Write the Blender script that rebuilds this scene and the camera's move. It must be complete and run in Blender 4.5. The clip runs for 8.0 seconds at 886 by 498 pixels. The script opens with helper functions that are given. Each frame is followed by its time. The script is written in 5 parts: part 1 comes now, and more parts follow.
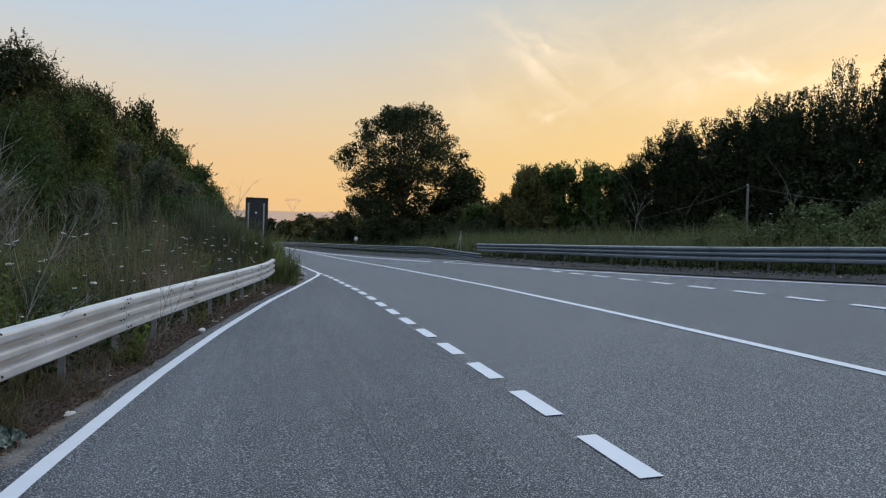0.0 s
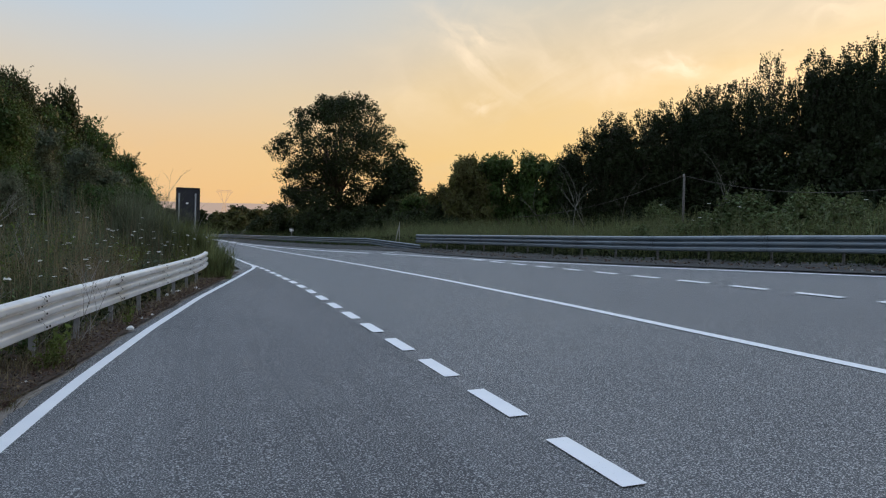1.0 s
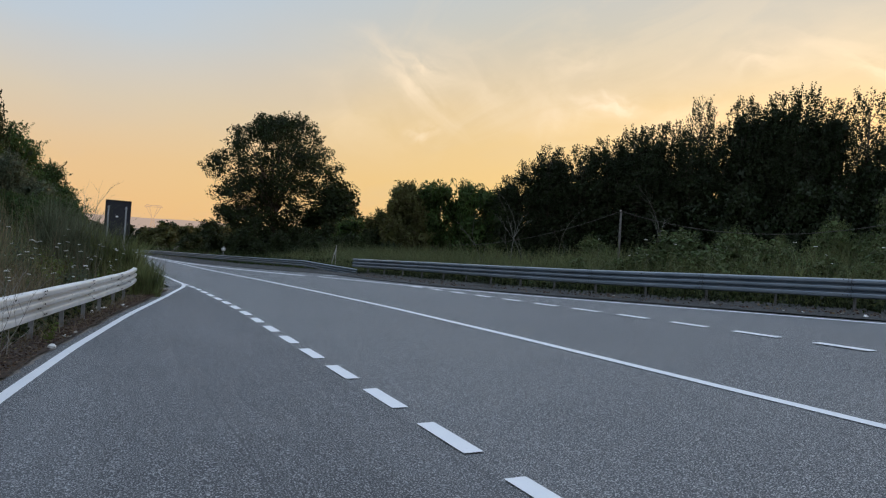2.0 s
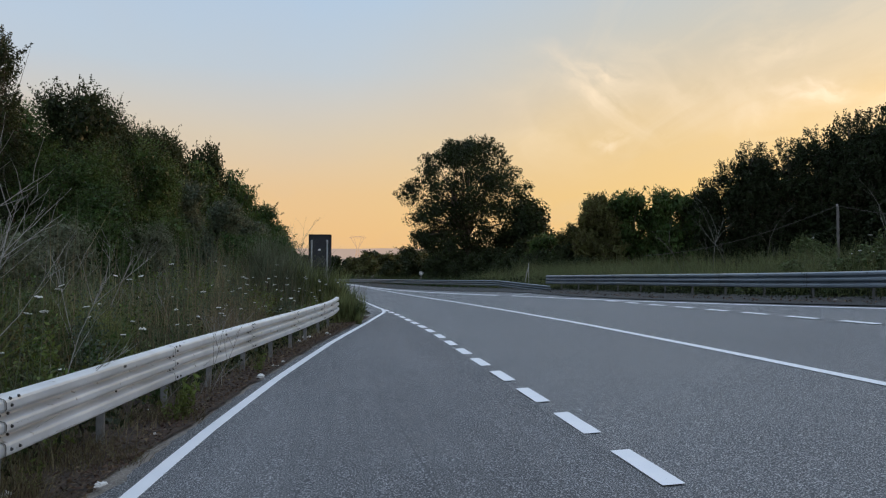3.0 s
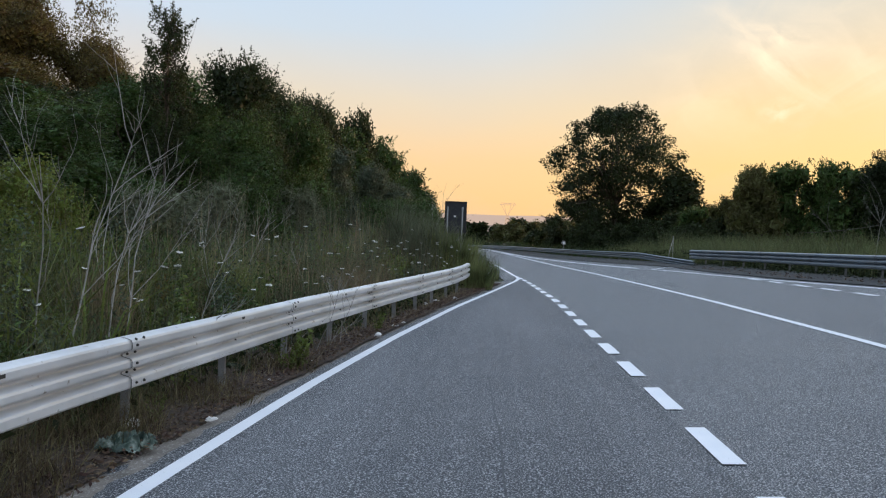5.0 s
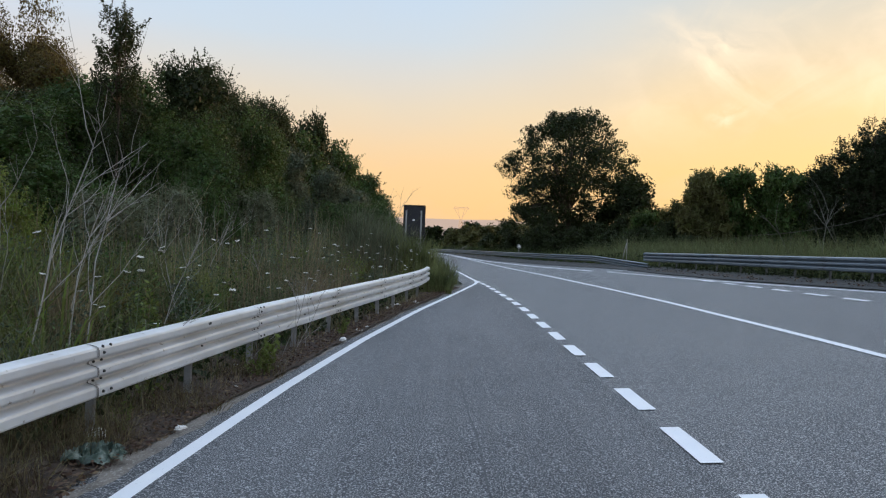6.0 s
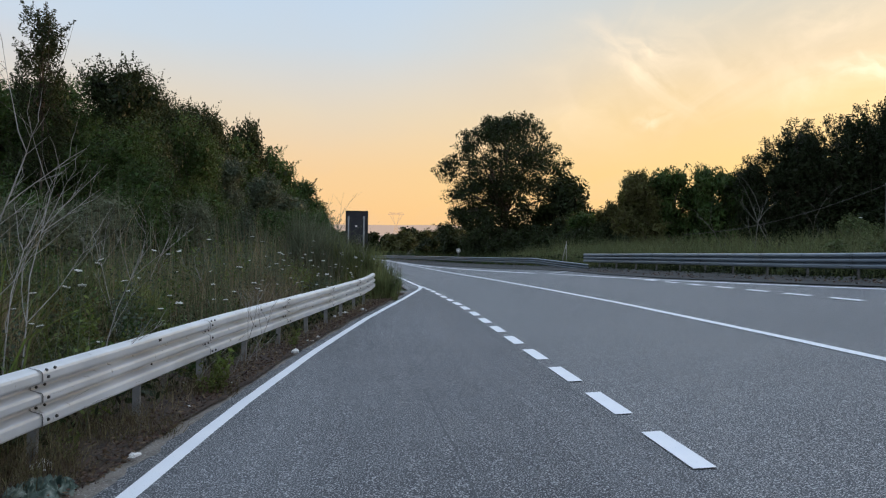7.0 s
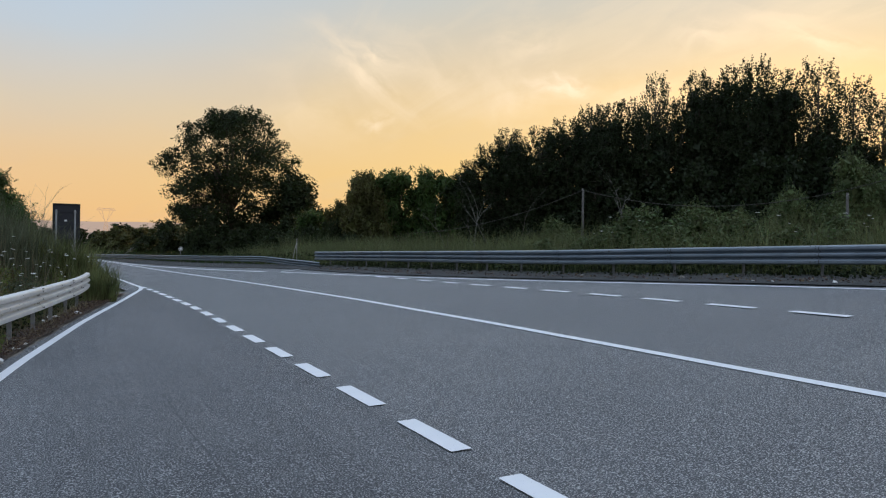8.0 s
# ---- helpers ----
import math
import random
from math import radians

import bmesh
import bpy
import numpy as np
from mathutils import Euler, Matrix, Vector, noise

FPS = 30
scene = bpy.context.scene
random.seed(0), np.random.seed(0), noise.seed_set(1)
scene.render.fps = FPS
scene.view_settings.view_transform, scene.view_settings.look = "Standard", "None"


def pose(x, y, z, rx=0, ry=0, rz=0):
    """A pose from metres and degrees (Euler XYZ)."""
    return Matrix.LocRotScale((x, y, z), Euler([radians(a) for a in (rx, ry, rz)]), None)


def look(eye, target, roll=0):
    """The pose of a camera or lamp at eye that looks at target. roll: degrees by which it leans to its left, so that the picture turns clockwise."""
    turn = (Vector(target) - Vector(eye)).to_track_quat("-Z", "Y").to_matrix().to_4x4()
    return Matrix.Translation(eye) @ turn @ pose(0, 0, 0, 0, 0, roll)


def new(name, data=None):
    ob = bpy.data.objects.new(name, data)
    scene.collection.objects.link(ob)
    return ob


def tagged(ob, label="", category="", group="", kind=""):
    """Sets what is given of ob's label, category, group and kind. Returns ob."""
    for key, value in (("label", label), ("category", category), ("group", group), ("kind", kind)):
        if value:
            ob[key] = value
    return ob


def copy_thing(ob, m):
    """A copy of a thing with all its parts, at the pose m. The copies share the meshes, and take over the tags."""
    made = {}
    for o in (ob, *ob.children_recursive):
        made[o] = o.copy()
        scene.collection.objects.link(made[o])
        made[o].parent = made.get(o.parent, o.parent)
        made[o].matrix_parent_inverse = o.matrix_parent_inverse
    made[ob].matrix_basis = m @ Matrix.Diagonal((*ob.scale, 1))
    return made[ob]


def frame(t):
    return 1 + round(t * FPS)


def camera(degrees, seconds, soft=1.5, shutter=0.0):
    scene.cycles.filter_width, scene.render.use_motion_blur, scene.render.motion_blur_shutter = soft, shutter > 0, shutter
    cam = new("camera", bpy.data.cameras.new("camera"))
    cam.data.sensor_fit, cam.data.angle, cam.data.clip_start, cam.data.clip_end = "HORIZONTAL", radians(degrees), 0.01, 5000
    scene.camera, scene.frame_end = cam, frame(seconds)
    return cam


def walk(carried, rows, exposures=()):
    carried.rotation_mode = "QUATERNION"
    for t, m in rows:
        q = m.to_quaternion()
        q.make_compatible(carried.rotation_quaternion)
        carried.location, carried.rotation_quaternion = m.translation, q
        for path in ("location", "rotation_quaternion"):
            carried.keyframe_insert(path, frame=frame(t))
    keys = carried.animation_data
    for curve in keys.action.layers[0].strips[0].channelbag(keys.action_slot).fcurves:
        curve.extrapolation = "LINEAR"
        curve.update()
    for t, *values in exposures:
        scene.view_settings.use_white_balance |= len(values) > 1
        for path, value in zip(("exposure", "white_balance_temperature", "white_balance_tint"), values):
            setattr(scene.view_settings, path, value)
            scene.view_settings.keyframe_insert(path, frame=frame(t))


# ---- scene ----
cam = camera(59.4, 8.0, soft=1.2)
PATH = [
    (0, (-0.109, -1.339, 1.407), (0.317, 0.615, 1.386), 1.7),
    (0.5, (-0.134, -1.022, 1.402), (0.328, 0.923, 1.366), 1.5),
    (1, (-0.147, -0.857, 1.389), (0.439, 1.054, 1.35), 1.4),
    (1.2, (-0.166, -0.795, 1.39), (0.533, 1.079, 1.352), 2.0),
    (2.3, (-0.256, -0.509, 1.379), (0.467, 1.354, 1.448), 4.1),
    (2.5, (-0.195, -0.454, 1.384), (0.389, 1.458, 1.459), 3.1),
    (3, (-0.04, -0.362, 1.403), (0.222, 1.62, 1.466), 0.2),
    (3.5, (0.025, -0.398, 1.389), (0.024, 1.602, 1.424), -0.4),
    (4, (0.164, -0.565, 1.41), (0.021, 1.43, 1.409), 0.7),
    (4.5, (0.326, -0.646, 1.428), (0.167, 1.348, 1.404), 1.8),
    (5, (0.444, -0.666, 1.443), (0.325, 1.33, 1.413), 2.3),
    (6.5, (0.141, -0.517, 1.414), (0.204, 1.482, 1.41), 1.4),
    (7, (0.023, -0.323, 1.409), (0.188, 1.67, 1.412), 0.7),
    (7.5, (-0.069, -0.237, 1.378), (0.381, 1.712, 1.379), 0.6),
    (8, (-0.179, -0.188, 1.361), (0.658, 1.628, 1.37), 0.7),
]
EXPOSURES = [(0.0, -0.09), (1.2, -0.12), (2.5, -0.18), (3.0, -0.16), (3.5, -0.04), (4.5, 0.16), (5.0, 0.16), (6.5, 0.10), (7.0, 0.05), (7.5, -0.05), (8.0, -0.13)]
walk(cam, [(t, look(eye, aim, roll)) for t, eye, aim, roll in PATH], exposures=EXPOSURES)

# ---- world, sun and exposure ----
SUN_AZ, SUN_EL = 50.0, 7.0          # degrees right of +y, degrees up
scene.view_settings.exposure = 0.0
world = bpy.data.worlds.new("dusk_sky")
scene.world = world
world.use_nodes = True


def build_sky():
    nt = world.node_tree
    nt.nodes.clear()
    N, L = nt.nodes.new, nt.links.new
    out, bg = N("ShaderNodeOutputWorld"), N("ShaderNodeBackground")
    sky = N("ShaderNodeTexSky")
    sky.sky_type, sky.sun_disc = "NISHITA", False
    sky.sun_elevation, sky.sun_rotation = radians(SUN_EL), radians(SUN_AZ)
    sky.air_density, sky.dust_density = 1.2, 2.0
    tc, sep, norm = N("ShaderNodeTexCoord"), N("ShaderNodeSeparateXYZ"), N("ShaderNodeVectorMath")
    norm.operation = "NORMALIZE"
    L(tc.outputs["Generated"], norm.inputs[0])
    L(norm.outputs[0], sep.inputs[0])

    def ramp(stops, src):
        r = N("ShaderNodeValToRGB")
        e = r.color_ramp.elements
        while len(e) < len(stops):
            e.new(0.5)
        for el, (p, c) in zip(e, stops):
            el.position, el.color = p, (*c, 1)
        L(src, r.inputs[0])
        return r.outputs[0]

    def math_node(op, a, b=None, clamp=False):
        m = N("ShaderNodeMath")
        m.operation, m.use_clamp = op, clamp
        for k, v in enumerate((a, b)):
            if v is None:
                continue
            if isinstance(v, (int, float)):
                m.inputs[k].default_value = v
            else:
                L(v, m.inputs[k])
        return m.outputs[0]

    def mix(fac, a, b, mode="MIX"):
        m = N("ShaderNodeMix")
        m.data_type, m.blend_type = "RGBA", mode
        if isinstance(fac, (int, float)):
            m.inputs[0].default_value = fac
        else:
            L(fac, m.inputs[0])
        for k, v in ((6, a), (7, b)):
            if isinstance(v, tuple):
                m.inputs[k].default_value = (*v, 1)
            else:
                L(v, m.inputs[k])
        return m.outputs[2]

    z = sep.outputs["Z"]
    away = ramp([(0.0, (0.98, 0.58, 0.26)), (0.05, (0.97, 0.61, 0.29)), (0.10, (0.93, 0.63, 0.34)), (0.17, (0.81, 0.68, 0.51)),
                 (0.25, (0.60, 0.69, 0.78)), (0.34, (0.51, 0.68, 0.89)), (0.60, (0.72, 0.90, 1.18)), (1.0, (0.75, 0.95, 1.25))], z)
    behind = ramp([(0.0, (0.45, 0.46, 0.55)), (0.15, (0.66, 0.62, 0.70)), (0.35, (0.66, 0.76, 0.95)), (0.6, (0.75, 0.94, 1.22)), (1.0, (0.75, 0.95, 1.25))], z)
    toward = ramp([(0.0, (0.95, 0.56, 0.24)), (0.08, (0.98, 0.65, 0.25)), (0.2, (0.94, 0.68, 0.34)),
                   (0.30, (0.69, 0.65, 0.54)), (0.42, (0.52, 0.62, 0.71)), (0.62, (0.70, 0.86, 1.1)), (1.0, (0.75, 0.95, 1.25))], z)
    dot = N("ShaderNodeVectorMath")
    dot.operation = "DOT_PRODUCT"
    L(norm.outputs[0], dot.inputs[0])
    a = radians(SUN_AZ)
    dot.inputs[1].default_value = (math.sin(a), math.cos(a), 0.0)
    near = N("ShaderNodeMapRange")
    near.interpolation_type = "SMOOTHSTEP"
    near.inputs[1].default_value, near.inputs[2].default_value = 0.55, 0.98
    L(dot.outputs["Value"], near.inputs[0])
    rear = N("ShaderNodeMapRange")
    rear.interpolation_type = "SMOOTHSTEP"
    rear.inputs[1].default_value, rear.inputs[2].default_value = 0.45, -0.25
    L(dot.outputs["Value"], rear.inputs[0])
    base = mix(rear.outputs[0], mix(near.outputs[0], away, toward), behind)
    # thin streaked cloud, laid on a flat layer high above
    flat = N("ShaderNodeCombineXYZ")
    up = math_node("ADD", math_node("MAXIMUM", z, 0.0), 0.10)
    L(math_node("DIVIDE", sep.outputs["X"], up), flat.inputs[0])
    L(math_node("DIVIDE", sep.outputs["Y"], up), flat.inputs[1])
    mp = N("ShaderNodeMapping")
    mp.inputs["Rotation"].default_value = (0, 0, radians(-28))
    mp.inputs["Scale"].default_value = (1.5, 0.55, 1.0)
    mp.inputs["Location"].default_value = (0.35, 0.2, 0.0)
    L(flat.outputs[0], mp.inputs[0])
    n1 = N("ShaderNodeTexNoise")
    n1.inputs["Scale"].default_value, n1.inputs["Detail"].default_value = 1.9, 9
    n1.inputs["Roughness"].default_value, n1.inputs["Distortion"].default_value = 0.60, 1.1
    L(mp.outputs[0], n1.inputs[0])
    wisp = ramp([(0.0, (0, 0, 0)), (0.50, (0, 0, 0)), (0.64, (1, 1, 1)), (1.0, (1, 1, 1))], n1.outputs[0])
    zone = N("ShaderNodeMapRange")
    zone.interpolation_type = "SMOOTHSTEP"
    zone.inputs[1].default_value, zone.inputs[2].default_value = 0.70, 0.88
    L(dot.outputs["Value"], zone.inputs[0])
    high = N("ShaderNodeMapRange")
    high.interpolation_type = "SMOOTHSTEP"
    high.inputs[1].default_value, high.inputs[2].default_value = 0.10, 0.21
    L(z, high.inputs[0])
    side = math_node("MULTIPLY", math_node("MULTIPLY", zone.outputs[0], 0.20), high.outputs[0])
    lit = mix(math_node("MULTIPLY", wisp, side), base, (1.12, 0.90, 0.60))
    # single wisps: centre across and up, half length, half width, slant in degrees, strength
    front = math_node("MAXIMUM", sep.outputs["Y"], 0.05)
    pane = N("ShaderNodeCombineXYZ")
    L(math_node("DIVIDE", sep.outputs["X"], front), pane.inputs[0])
    L(math_node("DIVIDE", z, front), pane.inputs[1])
    wob = N("ShaderNodeTexNoise")
    wob.inputs["Scale"].default_value, wob.inputs["Detail"].default_value = 9.0, 7
    L(pane.outputs[0], wob.inputs["Vector"])
    shift, bent = N("ShaderNodeVectorMath"), N("ShaderNodeVectorMath")
    shift.operation, bent.operation = "MULTIPLY_ADD", "ADD"
    L(wob.outputs["Color"], shift.inputs[0])
    shift.inputs[1].default_value, shift.inputs[2].default_value = (0.10, 0.06, 0.0), (-0.05, -0.03, 0.0)
    L(pane.outputs[0], bent.inputs[0])
    L(shift.outputs[0], bent.inputs[1])
    for cu, cv, half, thick, slant, strength in WISPS:
        wm, ball, grain = N("ShaderNodeMapping"), N("ShaderNodeTexGradient"), N("ShaderNodeTexNoise")
        wm.vector_type, ball.gradient_type = "TEXTURE", "SPHERICAL"
        wm.inputs["Location"].default_value = (cu, cv, 0)
        wm.inputs["Rotation"].default_value = (0, 0, radians(slant))
        wm.inputs["Scale"].default_value = (half * 1.15, thick * 1.5, 1)
        L(bent.outputs[0], wm.inputs[0])
        L(wm.outputs[0], ball.inputs[0])
        L(wm.outputs[0], grain.inputs["Vector"])
        grain.inputs["Scale"].default_value, grain.inputs["Detail"].default_value, grain.inputs["Roughness"].default_value = 1.3, 6, 0.55
        gr = N("ShaderNodeMapRange")
        gr.inputs[1].default_value, gr.inputs[2].default_value = 0.38, 0.66
        L(grain.outputs[0], gr.inputs[0])
        soft = math_node("POWER", ball.outputs["Fac"], 1.25)
        lit = mix(math_node("MULTIPLY", math_node("MULTIPLY", soft, gr.outputs[0]), strength * 1.15), lit, (1.26, 1.00, 0.70))
    n2 = N("ShaderNodeTexNoise")
    n2.inputs["Scale"].default_value, n2.inputs["Detail"].default_value = 0.55, 5
    L(mp.outputs[0], n2.inputs[0])
    veil = ramp([(0.0, (0, 0, 0)), (0.45, (0, 0, 0)), (0.75, (1, 1, 1)), (1.0, (1, 1, 1))], n2.outputs[0])
    lit = mix(math_node("MULTIPLY", veil, 0.35), lit, (0.66, 0.60, 0.55))
    nish = mix(1.0, sky.outputs[0], (0.10, 0.10, 0.10), "MULTIPLY")
    final = mix(0.10, lit, nish)
    L(final, bg.inputs["Color"])
    bg.inputs["Strength"].default_value = SKY
    L(bg.outputs[0], out.inputs["Surface"])


SKY = 1.05
WISPS = [(0.339, 0.239, 0.114, 0.027, -33.0, 0.75),
               (0.357, 0.262, 0.058, 0.017, -13.0, 0.7),
               (0.441, 0.262, 0.137, 0.047, -17.0, 0.35),
               (0.358, 0.174, 0.036, 0.012, 8.0, 0.6),
               (0.561, 0.244, 0.077, 0.052, 2.0, 0.45),
               (0.657, 0.261, 0.08, 0.014, 5.0, 1.0),
               (0.676, 0.264, 0.038, 0.01, -19.0, 1.0),
               (0.598, 0.314, 0.084, 0.023, 20.0, 0.4),
               (0.952, 0.372, 0.12, 0.023, 14.0, 0.6),
               (1.213, 0.399, 0.21, 0.027, -2.0, 0.6),
               (0.776, 0.264, 0.297, 0.078, 14.0, 0.45),
               (1.108, 0.43, 0.36, 0.031, 9.0, 0.3),
               (0.265, 0.191, 0.104, 0.052, -30.0, 0.25)]
build_sky()
sun_data = bpy.data.lights.new("sun", "SUN")
sun_data.energy, sun_data.angle, sun_data.color = 3.0, radians(1.5), (1.0, 0.66, 0.36)
sun = new("sun", sun_data)
_a, _e = radians(SUN_AZ), radians(SUN_EL)
sun.matrix_world = look((math.sin(_a) * math.cos(_e) * 50, math.cos(_a) * math.cos(_e) * 50, math.sin(_e) * 50), (0, 0, 0))


# ---- materials ----
def material(name, colors, scale=5.0, rough=0.8, metal=0.0, bump=0.0, bump_scale=60.0, detail=6.0, spec=0.5,
             island=0.0, translucent=0.0, speck=None, second=None, stretch=None, pit=None):
    """colors: two or three colours mixed by noise. island: how far each small piece varies in brightness.
    speck: (scale, low, high, colour) fine grains. second: (scale, low, high, colour) large stains."""
    m = bpy.data.materials.new(name)
    m.use_nodes = True
    nt = m.node_tree
    N, L = nt.nodes.new, nt.links.new
    b = nt.nodes["Principled BSDF"]
    b.inputs["Roughness"].default_value, b.inputs["Metallic"].default_value = rough, metal
    b.inputs["Specular IOR Level"].default_value = spec
    tc = N("ShaderNodeTexCoord")
    src = tc.outputs["Object"]

    def noise_node(sc, det=detail, drawn=None):
        n = N("ShaderNodeTexNoise")
        n.inputs["Scale"].default_value, n.inputs["Detail"].default_value = sc, det
        if drawn:
            mp = N("ShaderNodeMapping")
            mp.inputs["Scale"].default_value = drawn
            L(src, mp.inputs[0])
            L(mp.outputs[0], n.inputs["Vector"])
        else:
            L(src, n.inputs["Vector"])
        return n.outputs[0]

    r = N("ShaderNodeValToRGB")
    e = r.color_ramp.elements
    while len(e) < len(colors):
        e.new(0.5)
    for k, (el, c) in enumerate(zip(e, colors)):
        el.position, el.color = 0.3 + 0.4 * k / max(1, len(colors) - 1), (*c, 1)
    L(noise_node(scale), r.inputs[0])
    col = r.outputs[0]

    def over(col, spec4, drawn=None):
        sc, lo, hi, c = spec4
        rr = N("ShaderNodeMapRange")
        rr.inputs[1].default_value, rr.inputs[2].default_value = lo, hi
        L(noise_node(sc, 4.0, drawn), rr.inputs[0])
        mx = N("ShaderNodeMix")
        mx.data_type = "RGBA"
        mx.inputs[7].default_value = (*c, 1)
        L(rr.outputs[0], mx.inputs[0])
        L(col, mx.inputs[6])
        return mx.outputs[2]

    if second:
        col = over(col, second, stretch)
    if pit:
        col = over(col, pit)
    if speck:
        col = over(col, speck)
    if island:
        g = N("ShaderNodeNewGeometry")
        hs = N("ShaderNodeHueSaturation")
        mr = N("ShaderNodeMapRange")
        mr.inputs[3].default_value, mr.inputs[4].default_value = 1 - island, 1 + island
        L(g.outputs["Random Per Island"], mr.inputs[0])
        L(mr.outputs[0], hs.inputs["Value"])
        mh = N("ShaderNodeMapRange")
        mh.inputs[3].default_value, mh.inputs[4].default_value = 0.5 - 0.06 * island, 0.5 + 0.06 * island
        L(g.outputs["Random Per Island"], mh.inputs[0])
        L(mh.outputs[0], hs.inputs["Hue"])
        L(col, hs.inputs["Color"])
        col = hs.outputs[0]
    L(col, b.inputs["Base Color"])
    if bump:
        bp = N("ShaderNodeBump")
        bp.inputs["Strength"].default_value, bp.inputs["Distance"].default_value = bump, 0.01
        L(noise_node(bump_scale), bp.inputs["Height"])
        L(bp.outputs[0], b.inputs["Normal"])
    if translucent:
        tr, mx = N("ShaderNodeBsdfTranslucent"), N("ShaderNodeMixShader")
        L(col, tr.inputs["Color"])
        mx.inputs[0].default_value = translucent
        L(b.outputs[0], mx.inputs[1])
        L(tr.outputs[0], mx.inputs[2])
        L(mx.outputs[0], nt.nodes["Material Output"].inputs["Surface"])
    return m


M_ASPHALT = material("asphalt", [(0.064, 0.069, 0.078), (0.085, 0.090, 0.098), (0.112, 0.115, 0.119)], 0.35, 0.7, bump=1.0, bump_scale=110,
                     speck=(95, 0.53, 0.61, (0.54, 0.535, 0.53)), second=(0.5, 0.48, 0.72, (0.09, 0.095, 0.105)), stretch=(1.3, 0.10, 1.0), pit=(80, 0.50, 0.38, (0.03, 0.03, 0.034)))
M_SLIP = material("slip_lane_asphalt", [(0.033, 0.038, 0.046), (0.050, 0.055, 0.063), (0.072, 0.076, 0.082)], 0.5, 0.7, bump=1.0, bump_scale=110,
                  speck=(95, 0.53, 0.62, (0.46, 0.46, 0.465)), second=(0.6, 0.48, 0.72, (0.115, 0.119, 0.127)), stretch=(1.6, 0.10, 1.0), pit=(80, 0.50, 0.38, (0.025, 0.025, 0.03)))
M_SEAM = material("worn_seam", [(0.048, 0.052, 0.058), (0.13, 0.132, 0.138)], 9.0, 0.85, bump=0.8, bump_scale=90)
M_PAINT = material("road_paint", [(0.80, 0.81, 0.84), (0.87, 0.87, 0.88)], 3.0, 0.6, bump=0.35, bump_scale=120,
                   speck=(90, 0.66, 0.76, (0.42, 0.42, 0.42)))
M_GRAVEL = material("dusty_edge", [(0.12, 0.108, 0.096), (0.25, 0.218, 0.185), (0.17, 0.152, 0.132)], 4.0, 0.95, bump=1.0, bump_scale=70,
                    speck=(60, 0.55, 0.65, (0.38, 0.36, 0.33)))
# Grit with the shade below the guardrail worked into its dark colour
M_GRIT = material("shade_darkened_grit", [(0.022, 0.022, 0.022), (0.04, 0.04, 0.039), (0.065, 0.064, 0.06)], 6.0, 0.95, bump=1.0, bump_scale=50, speck=(40, 0.60, 0.68, (0.2, 0.19, 0.18)))
M_DIRT = material("leaf_litter", [(0.018, 0.012, 0.009), (0.042, 0.027, 0.02), (0.08, 0.052, 0.036)], 9.0, 0.95, bump=1.0, bump_scale=45,
                  speck=(38, 0.58, 0.66, (0.16, 0.11, 0.07)))
M_GROUND = material("rough_grassland", [(0.045, 0.05, 0.022), (0.07, 0.07, 0.035), (0.10, 0.085, 0.05)], 0.8, 0.95, bump=0.8, bump_scale=9,
                    second=(0.05, 0.45, 0.7, (0.05, 0.06, 0.025)))
M_RAIL = material("galvanised_rail", [(0.62, 0.62, 0.625), (0.72, 0.72, 0.72), (0.80, 0.80, 0.795)], 2.2, 0.42, metal=0.3, bump=0.08, bump_scale=30,
                  speck=(14, 0.66, 0.74, (0.33, 0.29, 0.25)), second=(0.9, 0.5, 0.8, (0.56, 0.54, 0.50)))
# Darker blue-grey version of the rail steel, for the right and far rails
M_RAIL_DARK = material("dark_galvanised_rail", [(0.17, 0.21, 0.25), (0.24, 0.285, 0.33)], 1.6, 0.38, metal=0.6, bump=0.08, bump_scale=30,
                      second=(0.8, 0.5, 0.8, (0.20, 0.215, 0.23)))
M_POST = material("galvanised_post", [(0.20, 0.20, 0.20), (0.33, 0.325, 0.315)], 7.0, 0.6, metal=0.3, speck=(25, 0.62, 0.7, (0.2, 0.13, 0.08)))
# Darker version of the post steel, for the same two rails
M_POST_DARK = material("darker_post", [(0.11, 0.11, 0.105), (0.19, 0.185, 0.175)], 7.0, 0.7, metal=0.2, speck=(25, 0.62, 0.7, (0.12, 0.08, 0.05)))
M_DARK = material("dark_steel", [(0.03, 0.03, 0.03), (0.06, 0.055, 0.05)], 20.0, 0.6, metal=0.3)
M_BARK = material("bark", [(0.05, 0.04, 0.03), (0.10, 0.08, 0.06)], 6.0, 0.95, bump=1.0, bump_scale=18)
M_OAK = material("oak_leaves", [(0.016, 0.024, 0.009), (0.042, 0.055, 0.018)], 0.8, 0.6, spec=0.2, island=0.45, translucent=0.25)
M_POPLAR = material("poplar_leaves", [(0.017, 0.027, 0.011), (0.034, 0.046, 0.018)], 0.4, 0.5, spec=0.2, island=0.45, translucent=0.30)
M_WILLOW = material("willow_leaves", [(0.07, 0.075, 0.026), (0.12, 0.11, 0.038)], 0.4, 0.6, spec=0.2, island=0.4, translucent=0.35)
M_BUSH = material("bush_leaves", [(0.022, 0.044, 0.013), (0.085, 0.125, 0.032)], 0.9, 0.55, spec=0.2, island=0.5, translucent=0.25)
M_BRIGHT = material("acacia_leaves", [(0.08, 0.108, 0.026), (0.18, 0.205, 0.050)], 0.7, 0.55, spec=0.2, island=0.45, translucent=0.35)
M_ACACIA = material("yellow_acacia_leaves", [(0.09, 0.12, 0.025), (0.22, 0.24, 0.052)], 1.2, 0.55, spec=0.2, island=0.5, translucent=0.35)
